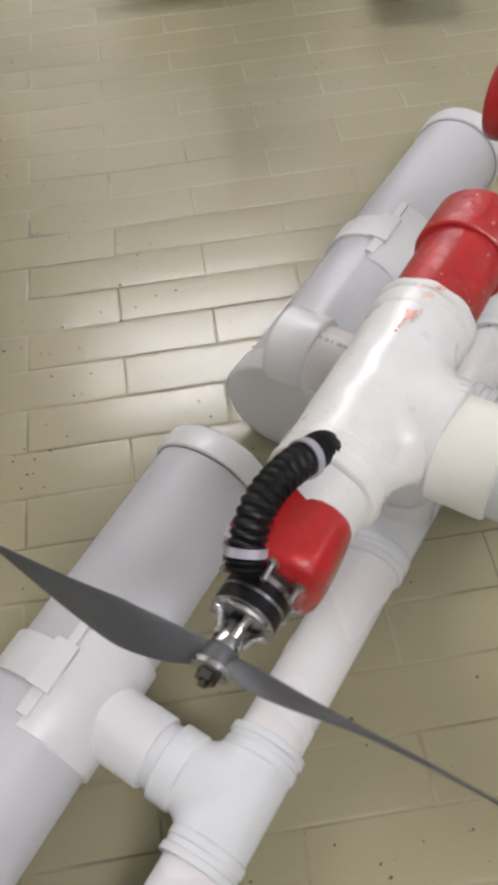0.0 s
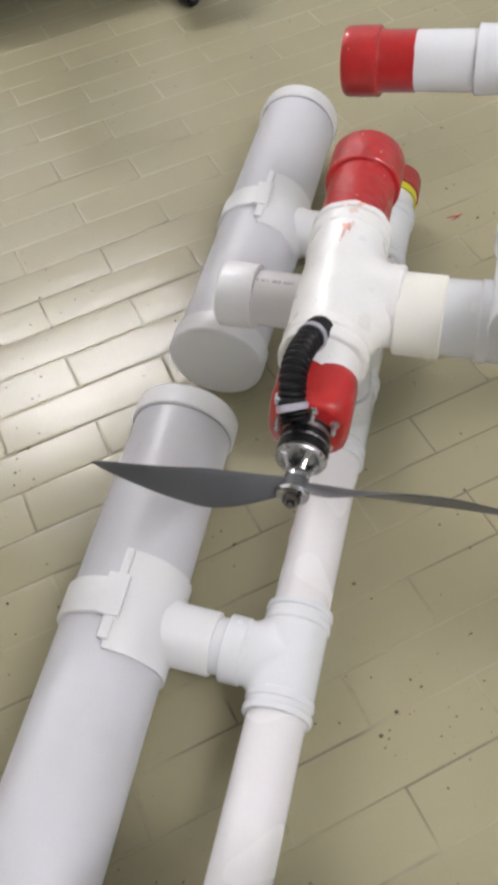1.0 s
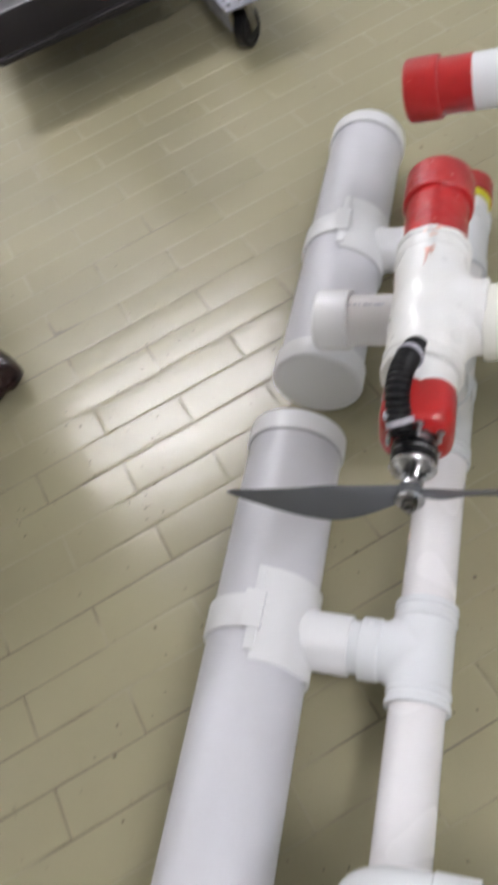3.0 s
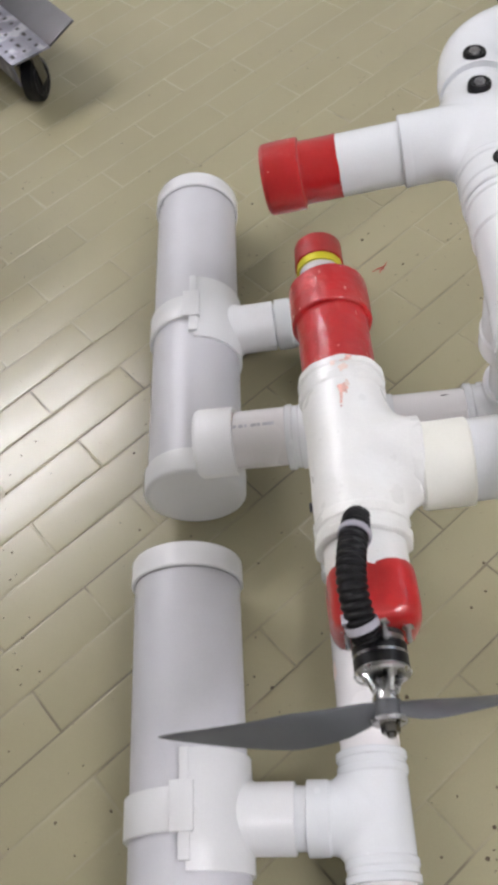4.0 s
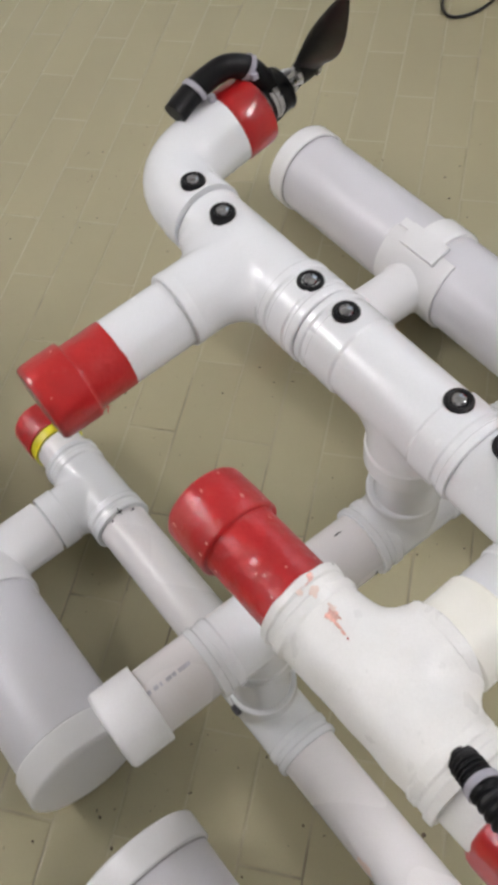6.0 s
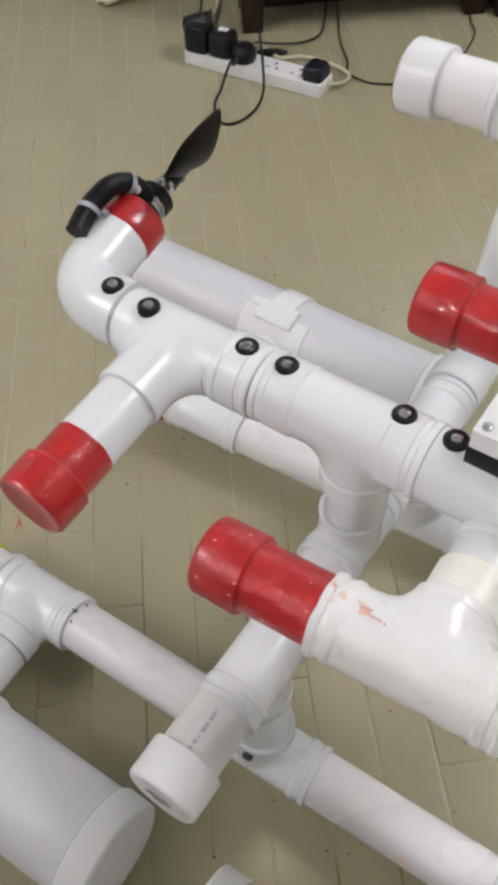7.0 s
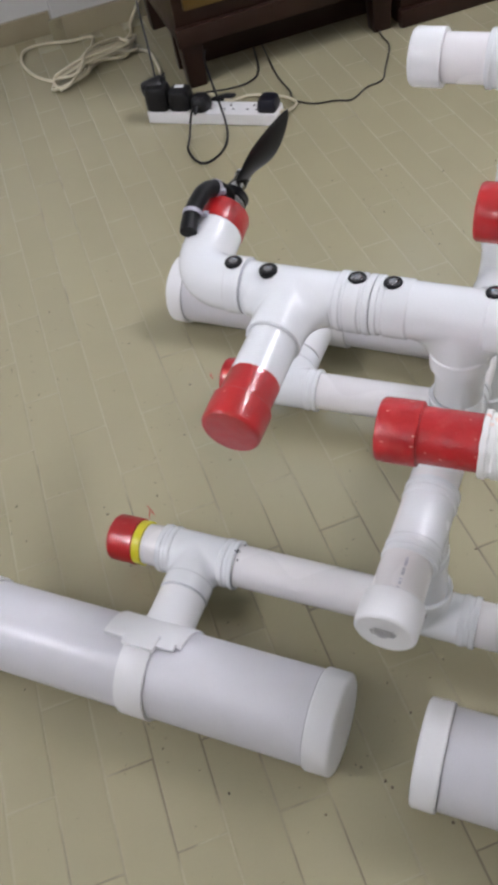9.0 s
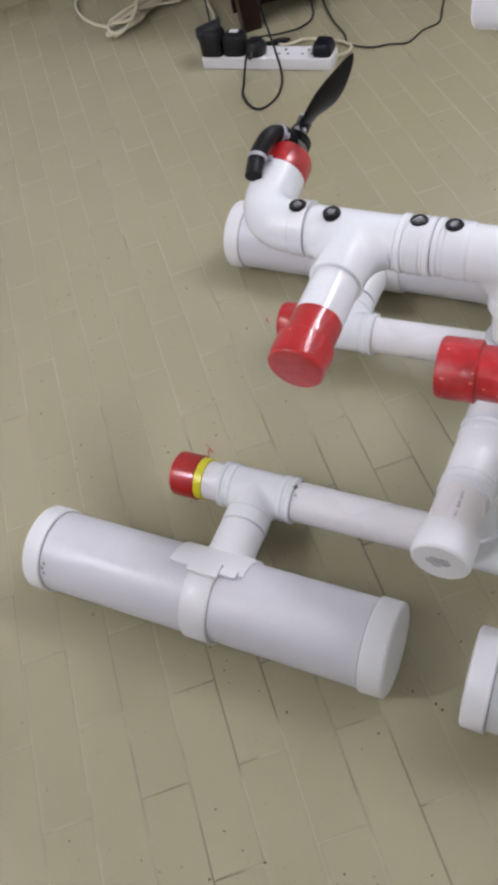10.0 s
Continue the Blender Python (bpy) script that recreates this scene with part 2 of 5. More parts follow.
def curve_points(ctrl, n=40):
    """A smooth line through the control points."""
    c = [Vector(p) for p in ctrl]
    c = [2 * c[0] - c[1]] + c + [2 * c[-1] - c[-2]]
    out = []
    m = len(c) - 3
    for i in range(n + 1):
        f = i / n * m
        k = min(int(f), m - 1)
        t = f - k
        p0, p1, p2, p3 = c[k:k + 4]
        out.append(0.5 * ((2 * p1) + (p2 - p0) * t + (2 * p0 - 5 * p1 + 4 * p2 - p3) * t * t + (3 * p1 - p0 - 3 * p2 + p3) * t ** 3))
    return out


def block(bm, m, size, bevel=0.0, segments=2):
    r = bmesh.ops.create_cube(bm, size=1, matrix=m @ Matrix.Diagonal((*size, 1)))
    if bevel:
        edges = list({e for v in r["verts"] for e in v.link_edges})
        bmesh.ops.bevel(bm, geom=edges, offset=bevel, segments=segments, profile=0.6, affect="EDGES")
    return bm


def along(p, q, f):
    return Vector(p).lerp(Vector(q), f)


PR = 0.0277      # pipe radius
FR = 0.0325      # fitting radius
FLR = 0.0550     # float radius


def pipe(name, p0, p1, parent, mat=None, r=PR, label=""):
    n = (Vector(p1) - Vector(p0)).length
    bm = bmesh.new()
    lathe(bm, [(0, r - 0.004), (0, r), (n * 0.5, r), (n, r), (n, r - 0.004)], p0, Vector(p1) - Vector(p0))
    return part(name, bm, mat or WHITE, parent, label)


def sleeve(name, p0, p1, parent, mat=None, r=FR, label="", rings=True):
    """A coupling with a lip at both ends."""
    n = (Vector(p1) - Vector(p0)).length
    prof = [(0, PR - 0.002), (0, r - 0.001), (0.0015, r)]
    if rings and n > 0.03:
        prof += [(0.007, r), (0.0085, r - 0.0012), (0.011, r - 0.0012), (0.0125, r)]
        prof += [(n - 0.0125, r), (n - 0.011, r - 0.0012), (n - 0.0085, r - 0.0012), (n - 0.007, r)]
    prof += [(n - 0.0015, r), (n, r - 0.001), (n, PR - 0.002)]
    bm = bmesh.new()
    lathe(bm, prof, p0, Vector(p1) - Vector(p0))
    return part(name, bm, mat or WHITE, parent, label)


def blended(c, run, branch, back, half, out, r, soft_edge, lumps=0.0, step=0.0022):
    """One skin over a run and its branch, with a moulded fillet of soft_edge where they meet; lumps: smeared sealant."""
    side = (branch - run * branch.dot(run)).normalized()
    perp = run.cross(side)
    axes = np.array((run, side, perp))
    b = np.array((branch.dot(run), branch.dot(side), 0.0))

    def field(p):
        d1 = np.maximum(np.hypot(p[..., 1], p[..., 2]) - r, np.maximum(-back - p[..., 0], p[..., 0] - half))
        t = p @ b
        d2 = np.maximum(np.linalg.norm(p - t[..., None] * b, axis=-1) - r, np.maximum(-t, t - out))
        k = soft_edge * np.clip(1 - (p[..., 2] / r) ** 2, 0.02, 1)
        h = np.clip(0.5 + 0.5 * (d2 - d1) / k, 0, 1)
        d = d2 * (1 - h) + d1 * h - k * h * (1 - h)
        if lumps:
            x, y, z = p[..., 0] * 90, p[..., 1] * 90, p[..., 2] * 90
            d = d - lumps * (np.sin(1.3 * x + 0.7 * y + 1) * np.sin(1.1 * z - 0.5 * x) + 0.6 * np.sin(2.3 * y + 1.9 * z) * np.sin(2.1 * x + 2))
        return d

    m = 2.2 * step
    lo = np.array((-back - m, -r - m - lumps * 2, -r - m - lumps * 2))
    hi = np.array((half + m, out + m, r + m + lumps * 2))
    n = np.ceil((hi - lo) / step).astype(int) + 1
    grid = np.stack(np.meshgrid(*[lo[i] + step * np.arange(n[i]) for i in range(3)], indexing="ij"), -1)
    f = field(grid)
    inside = f < 0
    cells = np.zeros(n - 1, int)
    total, hits = np.zeros((*(n - 1), 3)), np.zeros(n - 1)
    corner = [slice(0, -1), slice(1, None)]
    # a vertex in each cell that the skin crosses: the mean of its edge crossings
    for ax in range(3):
        o = [i for i in range(3) if i != ax]
        for p in (0, 1):
            for q in (0, 1):
                k0, k1 = [None] * 3, [None] * 3
                k0[ax], k1[ax] = corner[0], corner[1]
                k0[o[0]] = k1[o[0]] = corner[p]
                k0[o[1]] = k1[o[1]] = corner[q]
                fa, fb = f[tuple(k0)], f[tuple(k1)]
                cut = (fa < 0) != (fb < 0)
                w = np.where(cut, fa / np.where(cut, fa - fb, 1), 0)
                at = grid[tuple(k0)].copy()
                at[..., ax] += w * step
                total += at * cut[..., None]
                hits += cut
    on = hits > 0
    cells[on] = np.arange(on.sum())
    pts = total[on] / hits[on][:, None]
    e = 1e-5
    for _ in range(3):
        grad = np.stack([(field(pts + e * np.eye(3)[i]) - field(pts - e * np.eye(3)[i])) / (2 * e) for i in range(3)], -1)
        move = field(pts)[:, None] * grad / np.maximum((grad ** 2).sum(-1, keepdims=True), 0.2)
        pts = pts - np.clip(move, -step * 0.5, step * 0.5)
    faces = []
    for ax in range(3):
        o = [i for i in range(3) if i != ax]
        k0, k1 = [slice(None)] * 3, [slice(None)] * 3
        k0[ax], k1[ax] = corner[0], corner[1]
        for i in o:
            k0[i] = k1[i] = slice(1, -1)
        cut = np.argwhere(inside[tuple(k0)] != inside[tuple(k1)])
        for i in o:
            cut[:, i] += 1
        ring = []
        for dp, dq in ((-1, -1), (0, -1), (0, 0), (-1, 0)):
            k = cut.copy()
            k[:, o[0]] += dp
            k[:, o[1]] += dq
            ring.append(cells[k[:, 0], k[:, 1], k[:, 2]])
        faces += np.stack(ring, -1).tolist()
    return pts @ axes + np.array(c), faces


def tee(name, centre, run, branch, parent, mat=None, half=0.055, out=0.062, r=FR, label="", out_lip=True, back=None, sock=(0.0215, 0.0215), plain=False, fillet=0.014, lumps=0.0):
    """A moulded tee: a run with beaded sockets and a branch that flows out of the run."""
    c, run, branch = Vector(centre), Vector(run).normalized(), Vector(branch).normalized()
    back = half if back is None else back
    rb = r - 0.0016
    pts, faces = blended(c, run, branch, back - 0.005, half - 0.005, out - 0.005, rb, fillet, lumps)
    bm = bmesh.new()
    vs = [bm.verts.new(p) for p in pts]
    for q in faces:
        bm.faces.new([vs[i] for i in q])
    body = part(name, bm, mat or WHITE, parent, label)
    w = 0.009
    for way, length, depth, lip in ((-run, back, sock[0], not plain), (run, half, sock[1], not plain), (branch, out, 0.0215, out_lip and not plain)):
        if lip and way != branch:
            prof = [(depth, rb - 0.001), (depth, rb), (depth - 0.0025, r), (0.0135, r), (0.012, r - 0.0012), (0.0075, r - 0.0012), (0.006, r + 0.0004), (0.0008, r + 0.0002), (0, r - 0.0008), (0, PR - 0.003)]
        elif lip:
            prof = [(depth, rb - 0.001), (depth, rb), (depth - 0.0025, r), (0.0008, r), (0, r - 0.0008), (0, PR - 0.003)]
        else:
            prof = [(w, rb - 0.001), (w, rb + 0.0001), (w - 0.002, rb + 0.0004), (0.0012, rb + 0.0004), (0, rb - 0.0008), (0, PR - 0.003)]
        bm = bmesh.new()
        lathe(bm, prof, c + way * length, -way, seg=88 if lumps else 44)
        if lumps:
            # sealant smeared over the rims
            for v in bm.verts:
                o = v.co - c
                rad = o - way * o.dot(way)
                if rad.length > PR:
                    v.co += rad.normalized() * 0.0011 * noise.noise(v.co * 95) + way * 0.0013 * noise.noise(v.co * 80 + Vector((5, 2, 1)))
        part("socket", bm, mat or WHITE, body)
    return body


def elbow(name, corner, d0, d1, parent, mat=None, bend=0.042, reach=0.03, r=FR, label="", flush=False):
    """A moulded bend from the direction d0 (towards the corner) to d1 (away from it), with sockets at both ends."""
    c, d0, d1 = Vector(corner), Vector(d0).normalized(), Vector(d1).normalized()
    rb = r - 0.0015
    pts, rad = [], []

    def add(p, q):
        pts.append(p)
        rad.append(q)

    foot = reach + 0.008 if flush else reach
    for s, q in ((bend + foot, PR - 0.003), (bend + foot, r), (bend + 0.004, r), (bend + 0.003, rb)):
        add(c - d0 * s, q)
    for i in range(13):
        t = i / 12
        add((c - d0 * bend) * (1 - t) ** 2 + c * (2 * t * (1 - t)) + (c + d1 * bend) * t ** 2, rb)
    lip = rb if flush else r
    for s, q in ((bend + 0.003, rb), (bend + 0.004, lip), (bend + reach, lip), (bend + reach, PR - 0.003)):
        add(c + d1 * s, q)
    bm = bmesh.new()
    # steps at one place share the direction of their neighbours
    tang = [d0] * 4 + [(d0 * (1 - i / 12) + d1 * (i / 12)).normalized() for i in range(13)] + [d1] * 4
    up = d0.cross(d1).normalized()
    seg = 36
    rings = []
    for p, q, d in zip(pts, rad, tang):
        side = d.cross(up).normalized()
        rings.append([bm.verts.new(p + (side * math.cos(2 * math.pi * k / seg) + up * math.sin(2 * math.pi * k / seg)) * q) for k in range(seg)])
    for q, w in zip(rings, rings[1:]):
        for k in range(seg):
            bm.faces.new((q[k], q[(k + 1) % seg], w[(k + 1) % seg], w[k]))
    return part(name, bm, mat or WHITE, parent, label)


def red_cap(p0, d, parent, red=0.07, cap=0.038, r=PR, ragged=0.0004, paint=None):
    """A red-painted pipe end with its push-on cap; p0 is the outer face, d points back along the pipe."""
    bm = bmesh.new()
    R = r + 0.0042
    lathe(bm, [(0.0008, 0), (0.0, R * 0.8), (0.0006, R - 0.002), (0.003, R - 0.0002), (0.005, R), (cap * 0.5, R + 0.0004), (cap - 0.0012, R + 0.0003), (cap, R - 0.0008), (cap + 0.0004, r + 0.0010), (cap + 0.0022, r + 0.0005), (cap + 0.0022, r)], p0, d, seg=48)
    if ragged > 0.001:
        # thick uneven brushwork
        for v in bm.verts:
            v.co += (v.co - Vector(p0) - Vector(d).normalized() * (v.co - Vector(p0)).dot(Vector(d).normalized())) * 0.012 * noise.noise(v.co * 75)
    ob = part("end_cap", bm, paint or RED, parent, "push-on end cap brushed with glossy red paint")
    if red > cap:
        bm = bmesh.new()
        d = Vector(d).normalized()
        lathe(bm, [(cap - 0.004, r + 0.0004), (red, r + 0.0005), (red, r)], p0, d, seg=48)
        for v in bm.verts:
            if (v.co - Vector(p0)).dot(d) > red - 0.001:
                v.co += d * ragged * (2 * noise.noise(v.co * 70) + noise.noise(v.co * 190))
        part("painted_band", bm, paint or RED, parent, "red-painted length of pipe")
    return ob


# ---- the vehicle ----
vehicle = thing("pvc_pipe_vehicle", (0, 0, 0), "home-made white PVC pipe vehicle with red caps, floats and propellers", "underwater robot")


def rail_x(y):
    return -0.1572 - 0.0216 * (y - 0.468)


def rail_r(y):
    return 0.1680 - 0.045 * (y - 0.7)


def a_at(y):
    return Vector((-0.3215 - 0.036 * (y - 0.234), y, 0.0588 + 0.0170 * (y + 0.062)))


def b_at(y):
    return Vector((-0.3325 - 0.0225 * (y - 0.819), y, 0.0588))


def c_at(y):
    return Vector((0.345, y, 0.0588))


FZ = 0.0588
RZ = 0.0578


def float_tank(axis, y0, y1, ys, sign, reach, goal, label):
    """A sealed float: pipe, two end caps, and a strap saddle with its clip; sign: the side to which its outlet points."""
    p0, p1 = axis(y0), axis(y1)
    d = (p1 - p0).normalized()
    n = (p1 - p0).length
    bm = bmesh.new()
    lathe(bm, [(0.004, 0), (0.004, FLR), (n / 2, FLR), (n - 0.004, FLR), (n - 0.004, 0)], p0, d, seg=64)
    tank = part("float", bm, FLOAT, vehicle, label)
    for p, e, w in ((p0, d, 0.0310), (p1, -d, 0.0285)):
        bm = bmesh.new()
        R = FLR + 0.0033
        lathe(bm, [(0.0015, 0), (0.0012, R * 0.55), (0.0, R * 0.86), (0.0006, R - 0.0035), (0.0022, R - 0.001), (0.004, R), (w - 0.0015, R + 0.0003), (w, R - 0.0008), (w, FLR - 0.001)], p, e, seg=64)
        part("end_cap", bm, CAPS, tank, "smooth white push-on end cap")
        bm = bmesh.new()
        lathe(bm, [(w, FLR + 0.0001), (w, FLR + 0.0009), (w + 0.0012, FLR + 0.0009), (w + 0.0012, FLR + 0.0001)], p, e, seg=64)
        part("seam", bm, GREY_INK, tank, "grey sealing seam")
    # frame_of: side axis is +x for a line along +y
    c = axis(ys)
    T = 0.0038
    up = (88, 285) if sign > 0 else (-105, 106)
    bm = bmesh.new()
    w = 0.018
    lathe(bm, [(-w, FLR), (-w, FLR + T), (-w + 0.001, FLR + T + 0.0006), (w - 0.001, FLR + T + 0.0006), (w, FLR + T), (w, FLR)], c, d, seg=40, arc=up)
    part("strap", bm, CAPS, tank, "white strap round the float")
    bm = bmesh.new()
    w = 0.05
    arc = (-78, 81) if sign > 0 else (112, 258)
    lathe(bm, [(-w, FLR), (-w, FLR + T - 0.0005), (-w + 0.001, FLR + T), (w - 0.001, FLR + T), (w, FLR + T - 0.0005), (w, FLR)], c, d, seg=36, arc=arc)
    o = (Vector(goal) - c).normalized()
    lathe(bm, [(FLR - 0.02, FR + 0.003), (FLR + 0.002, FR + 0.001), (FLR + 0.006, FR - 0.0012), (reach - 0.0015, FR - 0.0012), (reach, FR - 0.002), (reach, PR - 0.003)], c, o)
    part("saddle", bm, CAPS, tank, "white saddle clamp with its outlet socket")
    # the clip where strap and saddle meet
    bm = bmesh.new()
    f = radians(84 if sign > 0 else 110)
    top = Vector((math.cos(f), 0, math.sin(f)))
    cross = d.cross(top)
    basis = Matrix((cross, d, top)).transposed().to_4x4()
    pads = ((0.000, 0.042, 0.021, 0.0075, 0.0), (0.034, 0.030, 0.0085, 0.0055, 0.002), (-0.031, 0.024, 0.0105, 0.0055, 0.002))
    if sign < 0:
        pads = ((-0.012, 0.058, 0.030, 0.0075, -0.004), (0.018, 0.030, 0.012, 0.0058, 0.004))
    for dy, ly, lx, hz, dx in pads:
        at = c + d * (dy + (0.0 if sign > 0 else 0.012)) + top * (FLR + hz / 2 + 0.0012) + cross * dx
        block(bm, Matrix.Translation(at) @ basis, (lx, ly, hz), 0.0012)
    part("clip", bm, CAPS, tank, "white sliding clip of the clamp")
    return tank


SA, SB, SC = 0.2600, 0.8500, 0.856
JA, JB = SA - 0.003, SB + 0.006
for axis, y0, y1, ys, sign, reach, goal in ((a_at, -0.062, 0.517, SA, 1, 0.0975, (rail_x(JA), JA, RZ)), (b_at, 0.605, 1.110, SB, 1, 0.1030, (rail_x(JB), JB, RZ)), (c_at, 0.609, 1.127, SC, -1, 0.117, (rail_r(SC), SC, RZ))):
    float_tank(axis, y0, y1, ys, sign, reach, goal, "grey-white sealed pipe float with white end caps, lying on the floor")

# side rails on the floor
for x_of, sign, stubs, near in ((rail_x, 1, (JA, JB), -0.006), (rail_r, -1, (SC,), -0.006)):
    def at(y, z=RZ):
        return Vector((x_of(y), y, z))
    far = 0.985 if sign > 0 else 0.957
    rail = pipe("rail", at(near + 0.03), at(far - 0.023), vehicle, PINKISH, label="white lower side pipe, scuffed and faintly pink")
    red_cap(at(far), at(0.5) - at(far), vehicle, red=0.038, cap=0.038)
    if sign > 0:
        bm = bmesh.new()
        lathe(bm, [(0, PR), (0, FR - 0.0022), (0.0125, FR - 0.0022), (0.0125, PR)], at(0.935), at(1.0) - at(0.935))
        part("tape_ring", bm, YELLOW, vehicle, "ring of yellow tape")
    ys = stubs[-1]
    tee("tee", at(ys), at(1) - at(0), ((b_at(SB) if sign > 0 else c_at(SC)) - at(ys)), vehicle)
    if sign > 0:
        tee("tee", at(stubs[0]), at(1) - at(0), a_at(SA) - at(stubs[0]), vehicle)
    for y in stubs:
        tank_c = (a_at(SA) if y < 0.5 else b_at(SB)) if sign > 0 else c_at(SC)
        pipe("stub", along(at(y), tank_c, 0.3), along(at(y), tank_c, 0.5), vehicle)
    tee("tee", at(0.556), at(1) - at(0), (0, 0, 1), vehicle, out=0.058, back=0.064, r=0.0314)
    elbow("elbow", at(near), (0, -1, 0), (0, 0, 1), vehicle, bend=0.038, reach=0.02, r=0.0312)

# cross pipe over the rails
PY, PZ = 0.5640, 0.2215
for sign, x_of in ((-1, rail_x), (1, rail_r)):
    xr = x_of(0.556)
    e = Vector((-0.2885, PY, PZ))
    if sign > 0:
        pipe("cross_pipe", (0.03, PY, PZ), (0.26, PY, PZ), vehicle, PINKISH)
        elbow("elbow", (0.292, PY, PZ), (1, 0, 0), (0, 0, 1), vehicle)
        pipe("riser", (0.292, PY, PZ + 0.05), (0.292, 0.546, 0.485), vehicle)
        tee("tee", (0.292, 0.545, 0.519), (0, 1, 0), (0, 0, -1), vehicle)
        pipe("upper_pipe", (0.292, 0.58, 0.519), (0.291, 0.67, 0.519), vehicle, PINKISH)
        e = Vector((0.291, 0.688, 0.519))
    bm = bmesh.new()
    R = PR + 0.0052
    lathe(bm, [(0.0012, 0), (0.001, R * 0.5), (0, R * 0.8), (0.0004, R - 0.003), (0.002, R - 0.001), (0.0045, R), (0.037, R), (0.038, R - 0.0008), (0.038, PR)], e, (-sign, 0, 0) if sign < 0 else (0, -1, 0), seg=40)
    cap_ob = part("end_cap", bm, CAPS, vehicle, "white end cap with a printed mark")
    for k in range(4 if sign < 0 else 0):
        bm = bmesh.new()
        block(bm, Matrix.Translation(e + Vector((sign * 0.0004, 0.001 * k, 0.008 - 0.0045 * k))), (0.0006, (0.020, 0.027, 0.024, 0.010)[k], 0.0013))
        part("print_line", bm, GREY_INK, cap_ob)
    if sign < 0:
        run = pipe("cross_pipe", e + Vector((0.03, 0, 0)), Vector((-0.03, PY, PZ)), vehicle, PINKISH, label="white cross pipe with faded grey-blue print")
    # printed bars
    d, a, b = frame_of((1, 0, 0))
    if sign < 0:
        for k in range(7):
            w = (0.003, 0.004, 0.002, 0.005, 0.0035, 0.006, 0.005)[k]
            x = -0.2500 + 0.0056 * k
            bm = bmesh.new()
            lathe(bm, [(0, PR + 0.00015), (0, PR + 0.0003), (w, PR + 0.0003), (w, PR + 0.00015)], Vector((x, PY, PZ)), d, seg=4, arc=(79.5, 86))
            part("print_bar", bm, BLUE_INK, run)
    tee("tee", (xr + 0.007 * sign * -1, PY - 0.002, PZ), (1, 0, 0), (0, 0, -1), vehicle, half=0.05, out=0.062, r=0.0308)
    pipe("riser", (xr, PY - 0.004, PZ - 0.05), (xr, PY - 0.008, RZ + 0.04), vehicle)
tee("tee", (0.006, PY, PZ), (1, 0, 0), (0, 0, 1), vehicle, half=0.056, back=0.044, out=0.048, out_lip=False, r=0.0314)
pipe("post", (0.008, PY - 0.003, PZ + 0.05), (0.006, PY - 0.006, 0.375), vehicle)

# upper spine
SZ = 0.3905
SPY = 0.560
pipe("spine", (0.002, 0.40, SZ), (0, 0.82, SZ), vehicle, WHITE, r=PR)
tee("tee", (0, 0.7440, SZ - 0.001), (0, 1, 0), (-1, 0, -0.07), vehicle, half=0.0553, back=0.052, out=0.074, label="smooth white tee", plain=True, fillet=0.034)
sleeve("coupling", (0, 0.652, SZ), (0, 0.692, SZ), vehicle, r=FR + 0.0008)
tee("tee", (0.001, SPY, SZ), (0, 1, 0), (0, 0, -1), vehicle, half=0.091, out=0.066, back=0.062, sock=(0.036, 0.040), fillet=0.040)
sleeve("coupling", (0.003, 0.398, SZ - 0.001), (0.002, 0.499, SZ - 0.001), vehicle, r=FR - 0.0008, rings=False)

# arm with a red cap
pipe("arm", (-0.05, 0.7440, SZ - 0.0055), (-0.155, 0.7440, SZ - 0.0135), vehicle, WHITE)
red_cap((-0.1975, 0.744, SZ - 0.0167), (0.99, 0, 0.076), vehicle, red=0.069, cap=0.035)

# lamps along the spine
for y, x in ((0.813, -0.001), (0.771, -0.003), (0.671, 0.002), (0.632, 0.002), (0.528, 0.007), (0.484, 0.006)):
    z = SZ + FR - (0.0005 if y > 0.8 else 0.003)
    bm = bmesh.new()
    lathe(bm, [(-0.004, 0.0102), (0.0032, 0.0102), (0.0044, 0.0095), (0.0048, 0.0080), (0.0042, 0.0066), (0.0028, 0.0061), (0.0028, 0)], (x, y, z), (0.03, 0, 1), seg=24)
    lamp = part("lamp", bm, BLACK, vehicle, "small lamp in a black rubber grommet")
    bm = bmesh.new()
    lathe(bm, [(0.002, 0.0061), (0.0040, 0.0059), (0.0058, 0.0046), (0.0066, 0.0026), (0.0069, 0)], (x, y, z), (0.03, 0, 1), seg=20)
    part("lens", bm, LENS, lamp, "shiny domed lens")


